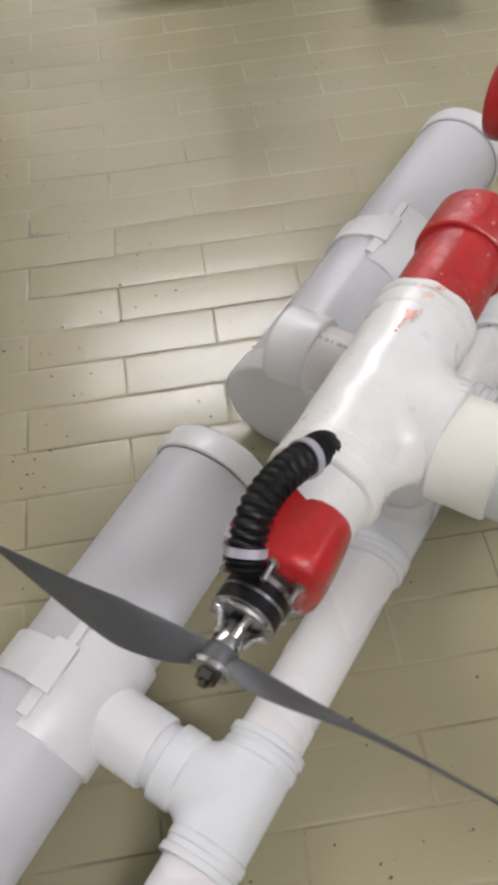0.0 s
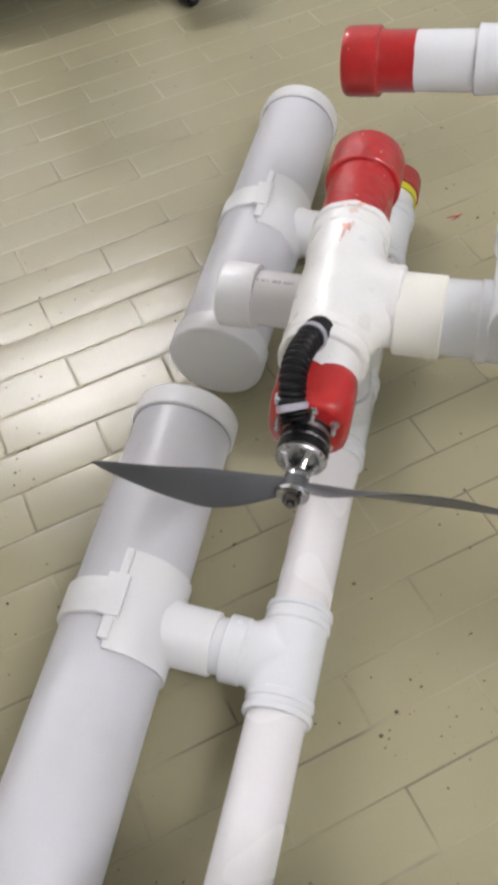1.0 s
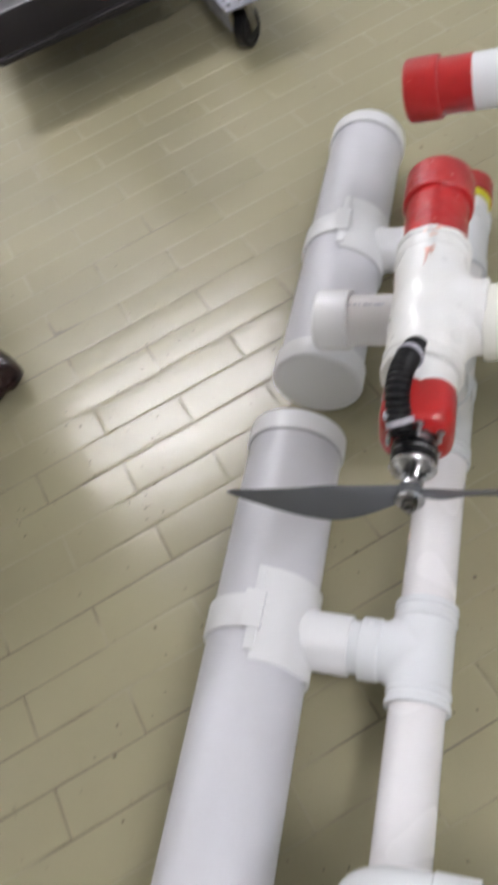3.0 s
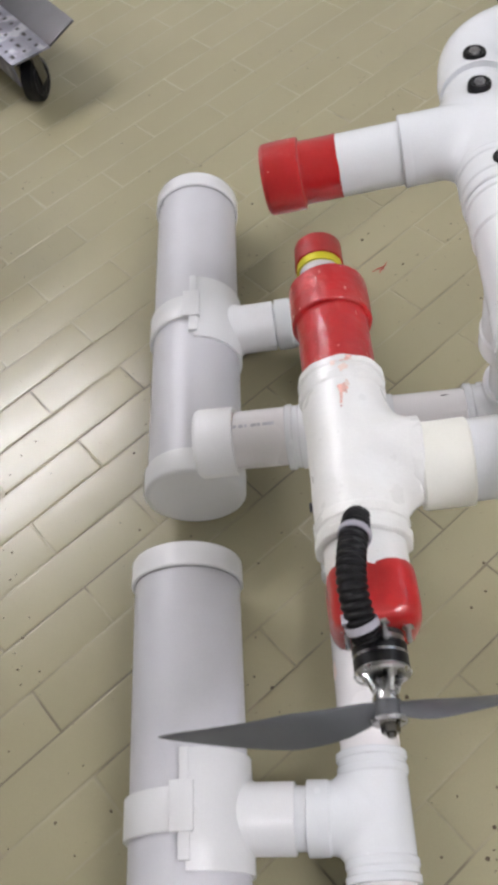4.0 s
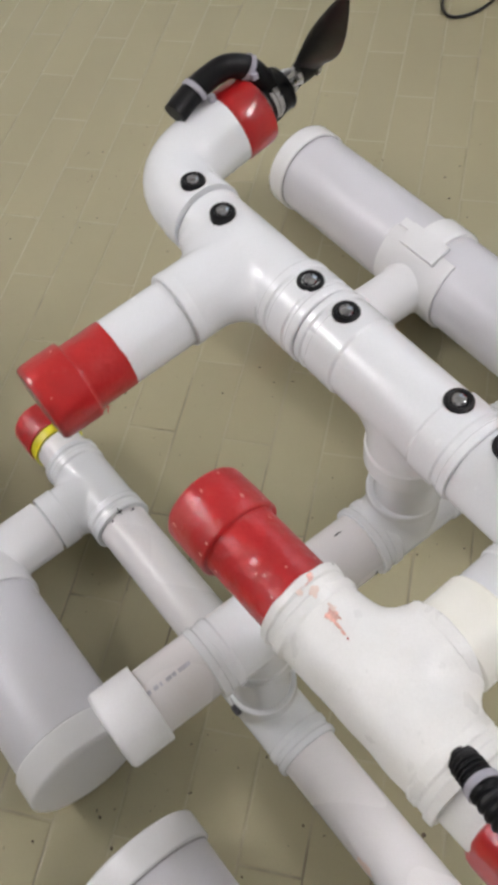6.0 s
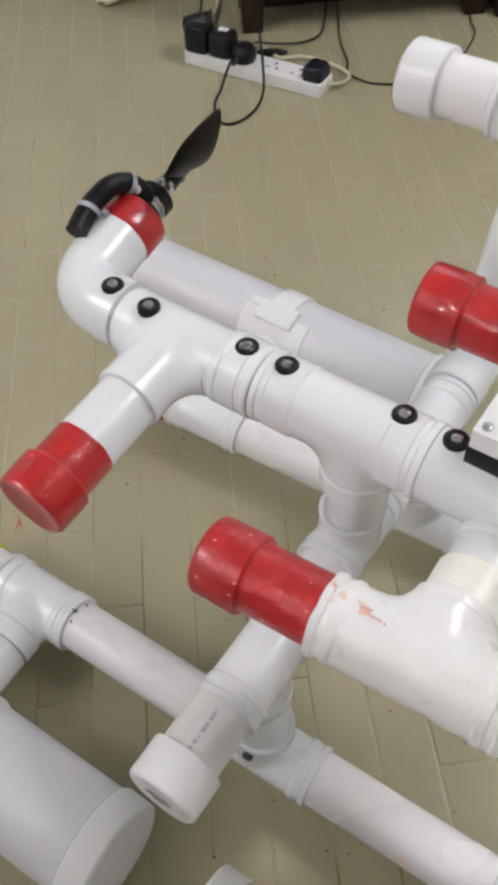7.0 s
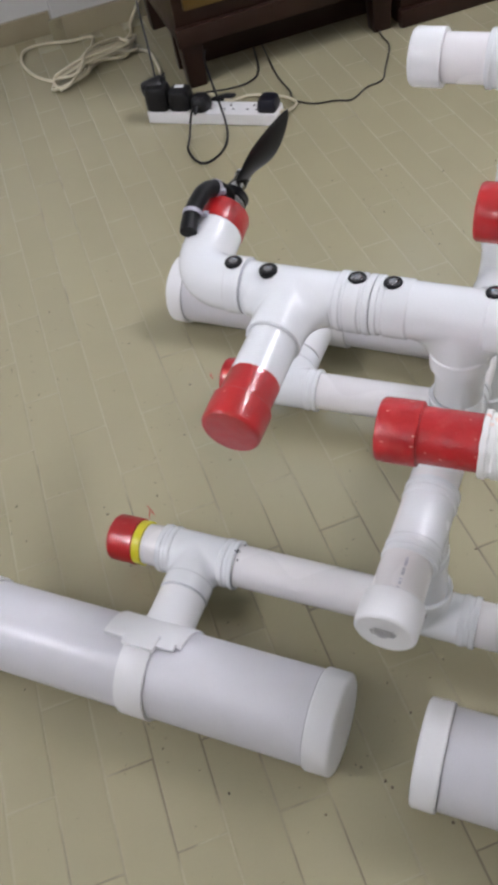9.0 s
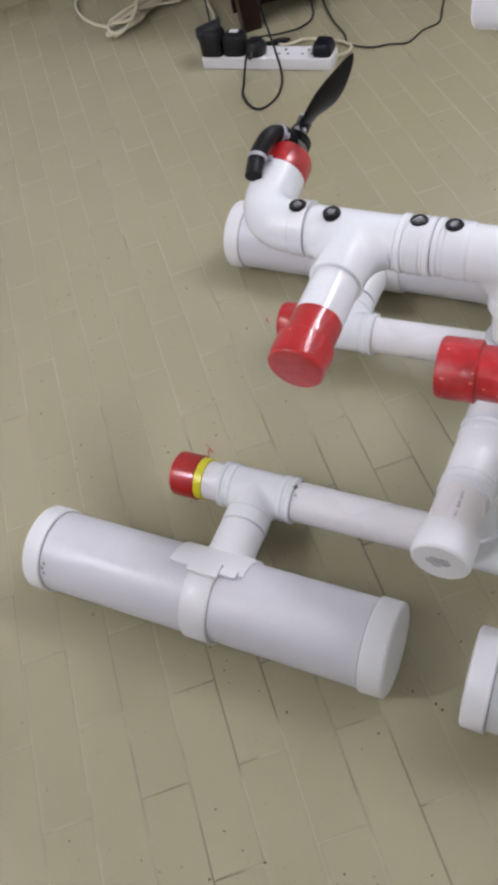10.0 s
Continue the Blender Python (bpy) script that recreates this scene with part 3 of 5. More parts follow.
# ---- thrusters ----
def propeller(hub, axis, first, radius, parent, mat, pitch, chord=0.030, lean=0.0, stout=1.0, root=0.42, sweep_back=0.008):
    """Two twisted blades on a boss. first: the way to the first blade's tip."""
    hub, axis = Vector(hub), Vector(axis).normalized()
    first = (Vector(first) - axis * Vector(first).dot(axis)).normalized()
    bm = bmesh.new()
    lathe(bm, [(p * stout, q * stout) for p, q in ((-0.007, 0.003), (-0.007, 0.0068), (-0.0055, 0.0078), (0.0045, 0.0078), (0.006, 0.007), (0.006, 0.003))], hub, axis, seg=24)
    boss = part("boss", bm, mat, parent, "propeller boss")
    for turn in (0, 1):
        out = (first * (1 - 2 * turn) + axis * lean).normalized()
        tang = axis.cross(out)
        bm = bmesh.new()
        rows = []
        n = 22
        for i in range(n + 1):
            f = i / n
            r = 0.007 + f * (radius - 0.007)
            c = chord * (root + (1 - root) * min(1, f / 0.38) ** 0.9 if f < 0.38 else (1 - ((f - 0.38) / 0.62) ** 1.7 * 0.86))
            tip = max(0.0, (f - 0.93) / 0.07)
            c *= math.sqrt(max(0.02, 1 - tip * tip))
            ang = math.atan2(pitch, 2 * math.pi * max(r, 0.022))
            ax, tg = math.sin(ang), math.cos(ang)
            ch = (tang * tg + axis * ax)
            nm = ch.cross(out)
            lead = sweep_back * math.sin(f * math.pi) - 0.006 * f * f
            row = []
            for k in range(14):
                a = 2 * math.pi * k / 14
                u = math.cos(a) * 0.5
                th = math.sin(a) * (0.0032 * (1 - 0.75 * f)) * (0.55 + 0.45 * (0.5 - u))
                camber = (0.25 - u * u) * 0.12 * c
                row.append(bm.verts.new(hub + out * r + ch * (u * c + lead) + nm * (th + camber)))
            rows.append(row)
        for q, w in zip(rows, rows[1:]):
            for k in range(14):
                bm.faces.new((q[k], q[(k + 1) % 14], w[(k + 1) % 14], w[k]))
        bm.faces.new(rows[0])
        bm.faces.new(rows[-1])
        part("blade", bm, mat, boss, "long twisted propeller blade")
    return boss


def motor(at, axis, parent, small=1.0, squeeze=1.0, bands=((0.0052, 0.0075), (0.0150, 0.0098)), rim=None):
    """A bare outrunner with black bands, a spider of bright arms and a nut; axis points to the propeller."""
    at, axis = Vector(at), Vector(axis).normalized()
    q = squeeze
    bm = bmesh.new()
    R = 0.0195 * small
    lathe(bm, [(-0.012 * q, 0), (-0.012 * q, R * 0.9), (0.0 * q, R), (0.004 * q, R), (0.0045 * q, R - 0.001), (0.012 * q, R - 0.001), (0.0125 * q, R + 0.0006), (0.015 * q, R + 0.0006), (0.0155 * q, R - 0.001), (0.024 * q, R - 0.001), (0.0245 * q, R), (0.026 * q, R), (0.0262 * q, R * 0.6), (0.0262 * q, 0)], at, axis, seg=40)
    can = part("motor", bm, ALU, parent, "bare aluminium motor with black bands")
    for s, w in [(p * q, n * q) for p, n in bands]:
        bm = bmesh.new()
        lathe(bm, [(s, R - 0.001), (s, R + 0.0007), (s + w, R + 0.0007), (s + w, R - 0.001)], at, axis, seg=40)
        part("band", bm, BLACK, can, "black rubber band")
    bm = bmesh.new()
    lathe(bm, [(-0.011 * q, 0.004), (-0.011 * q, R * 0.96), (-0.002 * q, R * 1.02), (-0.0005 * q, R * 1.02), (-0.0005 * q, R * 0.9)], at, axis, seg=40)
    part("base_plate", bm, DARK, can, "black base plate of the motor")
    bm = bmesh.new()
    lathe(bm, [(0.0262 * q, R * 0.62), (0.0262 * q, R + 0.0006), (0.0285 * q, R + 0.0014), (0.0305 * q, R + 0.0006), (0.0305 * q, R * 0.80), (0.0285 * q, R * 0.70)], at, axis, seg=40)
    part("rim", bm, rim or ALU, can, "black flange" if rim else "bright flange")
    _, a, b = frame_of(axis)
    for k in range(4):
        f = 2 * math.pi * k / 4 + 0.5
        w = a * math.cos(f) + b * math.sin(f)
        bm = bmesh.new()
        sweep(bm, [at + axis * 0.029 * q + w * R * 0.86, at + axis * 0.034 * q + w * R * 0.60, at + axis * 0.044 * q + w * R * 0.40], [0.0028, 0.0022, 0.0022], seg=10)
        part("spider_arm", bm, ALU, can, "bright machined arm")
    bm = bmesh.new()
    lathe(bm, [(0.026 * q, 0), (0.026 * q, 0.006), (0.042 * q, 0.0065), (0.048 * q, 0.0085), (0.052 * q, 0.0085), (0.052 * q, 0)], at, axis, seg=24)
    part("shaft", bm, STEEL, can, "bright shaft adapter")
    bm = bmesh.new()
    lathe(bm, [(0.069 * q, 0.006), (0.0695 * q, 0.0060), (0.077 * q, 0.0056), (0.077 * q, 0.0028), (0.0805 * q, 0.0026), (0.0805 * q, 0)], at, axis, seg=6)
    part("nut", bm, GUN, can, "dark hexagonal nut")
    bm = bmesh.new()
    lathe(bm, [(0.066 * q, 0.003), (0.066 * q, 0.0108), (0.0695 * q, 0.0104), (0.0695 * q, 0.003)], at, axis, seg=24)
    part("washer", bm, ALU, can, "bright washer")
    return can


def hose(ctrl, r, parent, ribs=0, mat=None):
    """A bent hose; ribs: how many ridges."""
    bm = bmesh.new()
    if ribs:
        pts = curve_points(ctrl, ribs * 6)
        rad = [r * (1.0 if i % 6 in (1, 2, 3) else 0.86 if i % 6 == 5 else 0.93) for i in range(len(pts))]
    else:
        pts = curve_points(ctrl, 30)
        rad = [r * (1 + 0.03 * noise.noise(p * 90)) for p in pts]
    sweep(bm, pts, rad, seg=20)
    return part("hose", bm, mat or HOSE, parent, "black ribbed hose carrying the motor wires" if ribs else "black sleeve carrying the motor wires")


def ring_tie(p, d, r, parent, tail=None):
    bm = bmesh.new()
    lathe(bm, [(-0.0023, r), (-0.0023, r + 0.0010), (0.0023, r + 0.0010), (0.0023, r)], p, d, seg=24)
    if tail:
        block(bm, Matrix.Translation(Vector(p) + Vector(tail)), (0.006, 0.006, 0.006), 0.001)
    return part("cable_tie", bm, TIE, parent, "pale nylon cable tie")


# side thruster
TZ = 0.3685


def t_x(y):
    return -0.1456 - 0.046 * (y - 0.526)


def tp(y, dx=0.0, dz=0.0):
    return Vector((t_x(y) + dx, y, TZ - 0.012 * (y - 0.5) + dz))


tdir = (tp(0.2) - tp(0.5)).normalized()
red_cap(tp(0.604), tdir, vehicle, red=0.100, cap=0.041, ragged=0.0022, paint=WORN_RED)
tee("tee", tp(0.428), -tdir, (1, 0, 0), vehicle, SEALED, half=0.078, back=0.067, out=0.049, out_lip=False, fillet=0.028, lumps=0.00055, label="white tee smeared with red paint and sealant")
bx = t_x(0.428)
sleeve("coupling", (bx + 0.046, 0.4245, TZ - 0.002), (bx + 0.081, 0.4255, TZ - 0.002), vehicle, CREAM, r=0.0312, label="yellowed cream coupling", rings=False)
pipe("branch_pipe", (bx + 0.06, 0.4250, TZ - 0.002), (-0.005, 0.4275, TZ), vehicle, r=0.0290)
sleeve("coupling", (bx + 0.106, 0.4263, TZ - 0.0015), (-0.004, 0.4275, TZ), vehicle, r=0.0308)
pipe("tail_pipe", tp(0.37), tp(0.325), vehicle, SEALED)

# other side thruster arm
red_cap((0.115, 0.570, 0.440), (0.0, -1, 0), vehicle, red=0.10, cap=0.041)
tee("tee", (0.115, 0.393, 0.440), (0, 1, 0), (-0.86, 0.2, -0.47), vehicle, half=0.077, back=0.06, out=0.085)
pipe("strut", (0.06, 0.406, 0.410), (0.008, 0.414, 0.39), vehicle)

# red motor mount: a rounded square block under thick paint
bm = bmesh.new()
prof = [(0.0, 0.62), (0.0004, 0.84), (0.0018, 0.93), (0.0042, 0.98), (0.009, 1.0), (0.018, 1.0), (0.028, 1.0), (0.034, 0.99), (0.0380, 0.96), (0.0405, 0.90), (0.0418, 0.80), (0.0425, 0.62), (0.0425, 0.2)]
lathe(bm, prof, tp(0.3425), tdir, seg=96)
_, mount_a, mount_b = frame_of(tdir)
for v in bm.verts:
    o = v.co - tp(0.3425)
    s = o.dot(tdir)
    rad = o - tdir * s
    g = rad.length
    f = math.atan2(rad.dot(mount_b), rad.dot(mount_a)) + radians(-7)
    square = (abs(math.cos(f)) ** 3.6 + abs(math.sin(f)) ** 3.6) ** (-1 / 3.6)
    k = 0.0284 * square * g * (1 + 0.030 * noise.noise((o / max(g, 1e-6)) * 1.7 + Vector((0, s * 60, 0))) + 0.012 * noise.noise((o / max(g, 1e-6)) * 5 + Vector((0, s * 150, 0))))
    v.co = tp(0.3425) + tdir * s + rad.normalized() * k
mount = part("motor_mount", bm, RED, vehicle, "lumpy red-painted motor mount, a rounded square block")
for f, n in ((0.50, 0.011), (2.60, 0.014), (3.95, 0.012), (5.45, 0.012), (1.35, 0.012)):
    w = Vector((math.cos(f), 0, math.sin(f)))
    p = tp(0.303) + w * 0.0215
    bm = bmesh.new()
    lathe(bm, [(-0.004, 0.0036), (0.0030, 0.0036), (0.0030, 0.0017)], p, tdir, seg=6)
    lathe(bm, [(0.002, 0.0017), (n, 0.0017), (n + 0.0006, 0.0012), (n + 0.0006, 0)], p, tdir, seg=10)
    part("bolt", bm, ALU, mount, "bright steel bolt with its nut")
motor(tp(0.2965), tdir, vehicle, 0.84, 0.725)
propeller(tp(0.2538), tdir, (-1, 0, -0.060), 0.140, vehicle, PROP, pitch=0.20, lean=0.015)
conduit = hose([(-0.1405, 0.3710, 0.3950), (-0.1415, 0.3665, 0.3995), (-0.1430, 0.357, 0.4035), (-0.1460, 0.338, 0.4090), (-0.1470, 0.318, 0.4090), (-0.1445, 0.301, 0.4005), (-0.1405, 0.2905, 0.3915)], 0.0096, vehicle, ribs=24)
ring_tie((-0.1432, 0.3545, 0.4042), (-0.2, -0.9, 0.40), 0.0098, conduit)
ring_tie((-0.1435, 0.2975, 0.3975), (0.3, -0.70, -0.60), 0.0098, conduit, (-0.009, 0.002, 0.004))

# front thruster on a bend
E0 = Vector((0, 0.867, SZ + 0.002))
fdir = (Vector((0.1624, 0.8722, 0.4185)) - E0).normalized()
elbow("elbow", E0, (0, 1, 0), fdir, vehicle, bend=0.044, reach=0.014, label="white swept bend", flush=True)
pipe("short_pipe", E0 + fdir * 0.04, E0 + fdir * 0.082, vehicle, r=PR + 0.0032)
bm = bmesh.new()
lathe(bm, [(0, PR), (0.0, PR + 0.0034), (0.003, PR + 0.0042), (0.027, PR + 0.0042), (0.031, PR + 0.0028), (0.0335, PR - 0.001), (0.034, 0.018), (0.034, 0)], E0 + fdir * 0.073, fdir, seg=44)
part("motor_mount", bm, RED, vehicle, "red-painted motor mount with a glossy coat")
motor(E0 + fdir * 0.107, fdir, vehicle, 0.94, 0.95, ((0.0040, 0.0036), (0.0185, 0.0078)), BLACK)
propeller(E0 + fdir * 0.1615, fdir, (-0.020, -0.092, 0.1136), 0.147, vehicle, PROP_BLACK, pitch=0.16, chord=0.030, lean=-0.06, stout=1.2, root=0.82, sweep_back=0.002)
sl = hose([(0.0300, 0.8815, 0.4335), (0.042, 0.8845, 0.4375), (0.062, 0.8865, 0.4440), (0.085, 0.882, 0.4510), (0.103, 0.877, 0.4440), (0.1125, 0.872, 0.4320), (0.116, 0.869, 0.421)], 0.0102, vehicle)
ring_tie((0.0545, 0.8858, 0.4416), (0.6, 0.1, 0.23), 0.0106, sl, (0.008, -0.0125, -0.0045))
ring_tie((0.1030, 0.8772, 0.4442), (0.7, -0.32, -0.62), 0.0104, sl, (-0.0015, -0.0110, -0.0015))

# near cross pipe on its risers
NX, NZ = 0.0005, 0.2480
for sign, x_of in ((-1, rail_x), (1, rail_r)):
    x = x_of(0) - 0.004 * sign
    elbow("elbow", (x, NX, NZ), (0, 0, 1), (-sign, 0, 0), vehicle, bend=0.040, reach=0.034, r=0.0315, label="white swept bend")
    pipe("riser", (x, NX + 0.004, RZ + 0.04), (x, NX, NZ - 0.05), vehicle)
pipe("cross_pipe", (rail_x(0) + 0.05, NX, NZ), (rail_r(0) - 0.05, NX, NZ), vehicle, PINKISH, label="white upper cross pipe")

# control box on the spine
bm = bmesh.new()
BX, BY, BZ = 0.020, 0.410, 0.4435
block(bm, Matrix.Translation((BX, BY, BZ)), (0.064, 0.12, 0.038), 0.002)
box = part("control_box", bm, STRIP, vehicle, "white plastic control box")
bm = bmesh.new()
block(bm, Matrix.Translation((BX, BY, BZ - 0.008)), (0.0655, 0.1215, 0.018), 0.001)
part("tape", bm, BLACK, box, "strip of black tape round the box")
for sx in (-1, 1):
    for sy in (-1, 1):
        bm = bmesh.new()
        lathe(bm, [(-0.001, 0.004), (0.0012, 0.004), (0.0018, 0.003), (0.0018, 0)], (BX + sx * 0.024, BY + sy * 0.052, BZ + 0.019), (0, 0, 1), seg=16)
        part("screw", bm, ALU, box, "small screw head")


# ---- marks and wear on the vehicle ----
def smudge(name, at, p0, d, r, w, h, mat, seed, label="", proud=0.0005):
    """A thin ragged patch lying on a round pipe: w along it, h round it, about the point at."""
    d = Vector(d).normalized()
    p0, o = Vector(p0), Vector(at) - Vector(p0)
    s0 = o.dot(d)
    out = (o - d * s0).normalized()
    side = d.cross(out)
    bm = bmesh.new()
    mid = bm.verts.new(p0 + d * s0 + out * (r + proud))
    rings = []
    for g in (0.55, 1.0):
        ring = []
        for i in range(26):
            f = 2 * math.pi * i / 26
            k = g * (1 + 0.55 * noise.noise(Vector((math.cos(f) * 1.7, math.sin(f) * 1.7, seed * 3.1))) + 0.3 * noise.noise(Vector((math.cos(f) * 5, math.sin(f) * 5, seed * 7.7))))
            a = math.sin(f) * h * k / r
            ring.append(bm.verts.new(p0 + d * (s0 + math.cos(f) * w * k) + (out * math.cos(a) + side * math.sin(a)) * (r + (proud if g < 1 else 0.0002))))
        rings.append(ring)
    for i in range(26):
        j = (i + 1) % 26
        bm.faces.new((mid, rings[0][i], rings[0][j]))
        bm.faces.new((rings[0][i], rings[1][i], rings[1][j], rings[0][j]))
    return part(name, bm, mat, vehicle, label)


td = -tdir
NUB = Vector((-0.1014, 0.0030, 0.2794))
for k, (dy, dx, w, h, m) in enumerate(((0.4750, 0.0010, 0.0046, 0.0034, SMEAR), (0.4690, -0.0010, 0.0048, 0.0009, SMEAR), (0.4630, -0.0018, 0.0018, 0.0009, SMEAR), (0.4590, -0.0022, 0.0008, 0.0007, RED), (0.4790, 0.0040, 0.0034, 0.0020, PINK),
                                       (0.5010, 0.0022, 0.0022, 0.0050, SMEAR), (0.5035, 0.0075, 0.0012, 0.0022, SMEAR), (0.4985, -0.0040, 0.0024, 0.0020, PINK), (0.4940, 0.0030, 0.0030, 0.0036, PINK), (0.4905, 0.0010, 0.0016, 0.0012, PINK))):
    smudge("paint_smear", tp(dy, dx, 0.031), tp(0.428), td, 0.0316 if dy < 0.484 else 0.0327, w, h, m, k + 1, "red paint smear" if m is not PINK else "faint pink smudge", 0.0004)
rail_d = Vector((-0.0216, 1, 0))
rail_0 = Vector((rail_x(0), 0, RZ))
smudge("paint_smear", (-0.1818, 0.3889, 0.0666), rail_0, rail_d, PR, 0.010, 0.006, PINK, 21, "faint pink smudge")
# a hole in the side tee and a screw in the rail tee
smudge("hole", (-0.1106, 0.3873, 0.3805), tp(0.428), td, 0.0316, 0.0030, 0.0020, DARK, 31, "small dark hole")
bm = bmesh.new()
lathe(bm, [(-0.003, 0.0052), (0.0014, 0.0052), (0.0020, 0.004), (0.0010, 0)], (-0.1925, 0.5512, 0.1060), (-1, -0.02, 0.05), seg=16)
part("screw", bm, INK, vehicle, "dark screw head")
chip = random.Random(5)
for cap_at, axis_d, r_, span_s, count in ((tp(0.604), tdir, PR + 0.0046, (0.001, 0.040), 11), (tp(0.604), tdir, PR + 0.0006, (0.047, 0.098), 12), (Vector((-0.1975, 0.744, SZ - 0.0167)), Vector((0.99, 0, 0.076)), PR + 0.0044, (0.003, 0.033), 4), (rail_0 + rail_d * 0.985, -rail_d, PR + 0.0044, (0.003, 0.034), 2)):
    d_, a_, b_ = frame_of(axis_d)
    for k in range(count):
        f = chip.uniform(-0.3, 3.4)
        at = cap_at + d_ * chip.uniform(*span_s) + (a_ * math.cos(f) + b_ * math.sin(f)) * r_
        smudge("paint_chip", at, cap_at, d_, r_, chip.uniform(0.0006, 0.0022), chip.uniform(0.0004, 0.0010), CHIP, 80 + k, "pale chip in the red paint", 0.0003)
bm = bmesh.new()
lathe(bm, [(-0.002, 0.0032), (0.0006, 0.0030), (0.0010, 0.0020), (0.0010, 0)], NUB, NUB - Vector((NUB.x, NX, NZ)), seg=14)
part("nub", bm, WHITE, vehicle, "moulding nub on the bend")
# pen strokes
cross_0 = Vector((0, PY, PZ))
smudge("pen_mark", (-0.0559, 0.5728, 0.2478), cross_0, (1, 0.0, 0), PR, 0.0032, 0.0009, INK, 41, "short black pen stroke")
smudge("pen_mark", (-0.0446, 0.5367, 0.2168), cross_0, (1, 0.0, 0), PR, 0.0012, 0.0060, INK, 42, "short black pen stroke")
for k, (dy, da, w, h) in enumerate(((0.0, 0.0, 0.0045, 0.0011), (0.0, 0.0, 0.0011, 0.0042), (-0.004, -0.010, 0.0014, 0.0018), (-0.005, 0.011, 0.0012, 0.0024))):
    smudge("pen_mark", (-0.1631 + da, 0.7985 + dy, 0.0903 - 0.6 * abs(da)), rail_0, rail_d, FR + 0.0006, w, h, INK, 50 + k, "dark pen cross with short dashes")
bd = (b_at(1) - b_at(0)).normalized()
for k in range(3):
    smudge("print_mark", (-0.3876 + 0.004 * k, 1.0732 + 0.003 * (k % 2), 0.0831 + 0.006 * k), b_at(0.7), bd, FLR, 0.0026, 0.0022, GREY_INK, 60 + k, "small grey printed mark")

# ---- furniture ----
def cabriole(foot, lean, parent):
    """A curved leg on a carved paw; lean: the way in which the toes point."""
    f, k = Vector(foot), Vector(lean).normalized()
    side = Vector((-k.y, k.x, 0))
    ctrl = [(-0.012, 0.028), (-0.030, 0.075), (-0.040, 0.14), (-0.032, 0.22), (-0.012, 0.30), (-0.010, 0.40)]
    line = curve_points([f + k * x + Vector((0, 0, z)) for x, z in ctrl], 34)
    bm = bmesh.new()
    rows = []
    for i, p in enumerate(line):
        g = i / 34
        w = 0.042 - 0.010 * math.sin(min(1, g * 2.2) * math.pi) + 0.030 * max(0, g - 0.35)
        t = 0.044 - 0.008 * math.sin(min(1, g * 2.2) * math.pi) + 0.034 * max(0, g - 0.35)
        row = []
        for n in range(16):
            a = 2 * math.pi * n / 16
            ca, sa = math.cos(a), math.sin(a)
            q = (abs(ca) ** 3 + abs(sa) ** 3) ** (-1 / 3)
            row.append(bm.verts.new(p + k * (ca * q * t) + side * (sa * q * w)))
        rows.append(row)
    for q, w in zip(rows, rows[1:]):
        for n in range(16):
            bm.faces.new((q[n], q[(n + 1) % 16], w[(n + 1) % 16], w[n]))
    bm.faces.new(rows[-1])
    leg = part("leg", bm, WOOD, parent, "curved dark-stained wooden leg")
    bm = bmesh.new()
    bmesh.ops.create_icosphere(bm, subdivisions=4, radius=1)
    for v in bm.verts:
        c = v.co.copy()
        front = max(0.0, c.x + 0.15)
        q = (abs(c.x) ** 4 + abs(c.y) ** 4 + 1e-9) ** -0.25 * math.hypot(c.x, c.y)
        toe = 1 + 0.09 * math.cos(c.y * 10.5) * front
        z = 0.027 + c.z * 0.030 * (1 - 0.30 * front) + 0.006 * math.cos(c.y * 10.5) * front
        v.co = f + k * (c.x * 0.052 * q * toe) + side * (c.y * 0.046 * q) + Vector((0, 0, max(0.0, z)))
    part("paw_foot", bm, WOOD, leg, "carved dark wooden paw foot")
    return leg


table = thing("side_table", (0, 0, 0), "dark mahogany table on carved paw feet, standing on the tiles", "table")
cabriole((-0.857, 0.630, 0), (0.72, -0.45, 0), table)
cabriole((-1.230, 1.077, 0), (0.72, -0.45, 0), table)
cabriole((-1.220, 0.337, 0), (-0.72, 0.45, 0), table)
cabriole((-1.563, 0.773, 0), (-0.72, 0.45, 0), table)
bm = bmesh.new()
for u in (-0.25, -0.70):
    for v in (1.055, 1.595):
        block(bm, ROOM_M @ Matrix.Translation((u, v, 0.55)), (0.07, 0.07, 0.30), 0.006)
for u in (-0.25, -0.70):
    block(bm, ROOM_M @ Matrix.Translation((u, 1.325, 0.62)), (0.03, 0.47, 0.12), 0.004)
for v in (1.055, 1.595):
    block(bm, ROOM_M @ Matrix.Translation((-0.475, v, 0.62)), (0.38, 0.03, 0.12), 0.004)
part("apron", bm, WOOD, table, "dark wooden apron")
bm = bmesh.new()
block(bm, ROOM_M @ Matrix.Translation((-0.490, 1.325, 0.715)), (0.56, 0.66, 0.03), 0.008)
part("tabletop", bm, WOOD, table, "dark polished top")


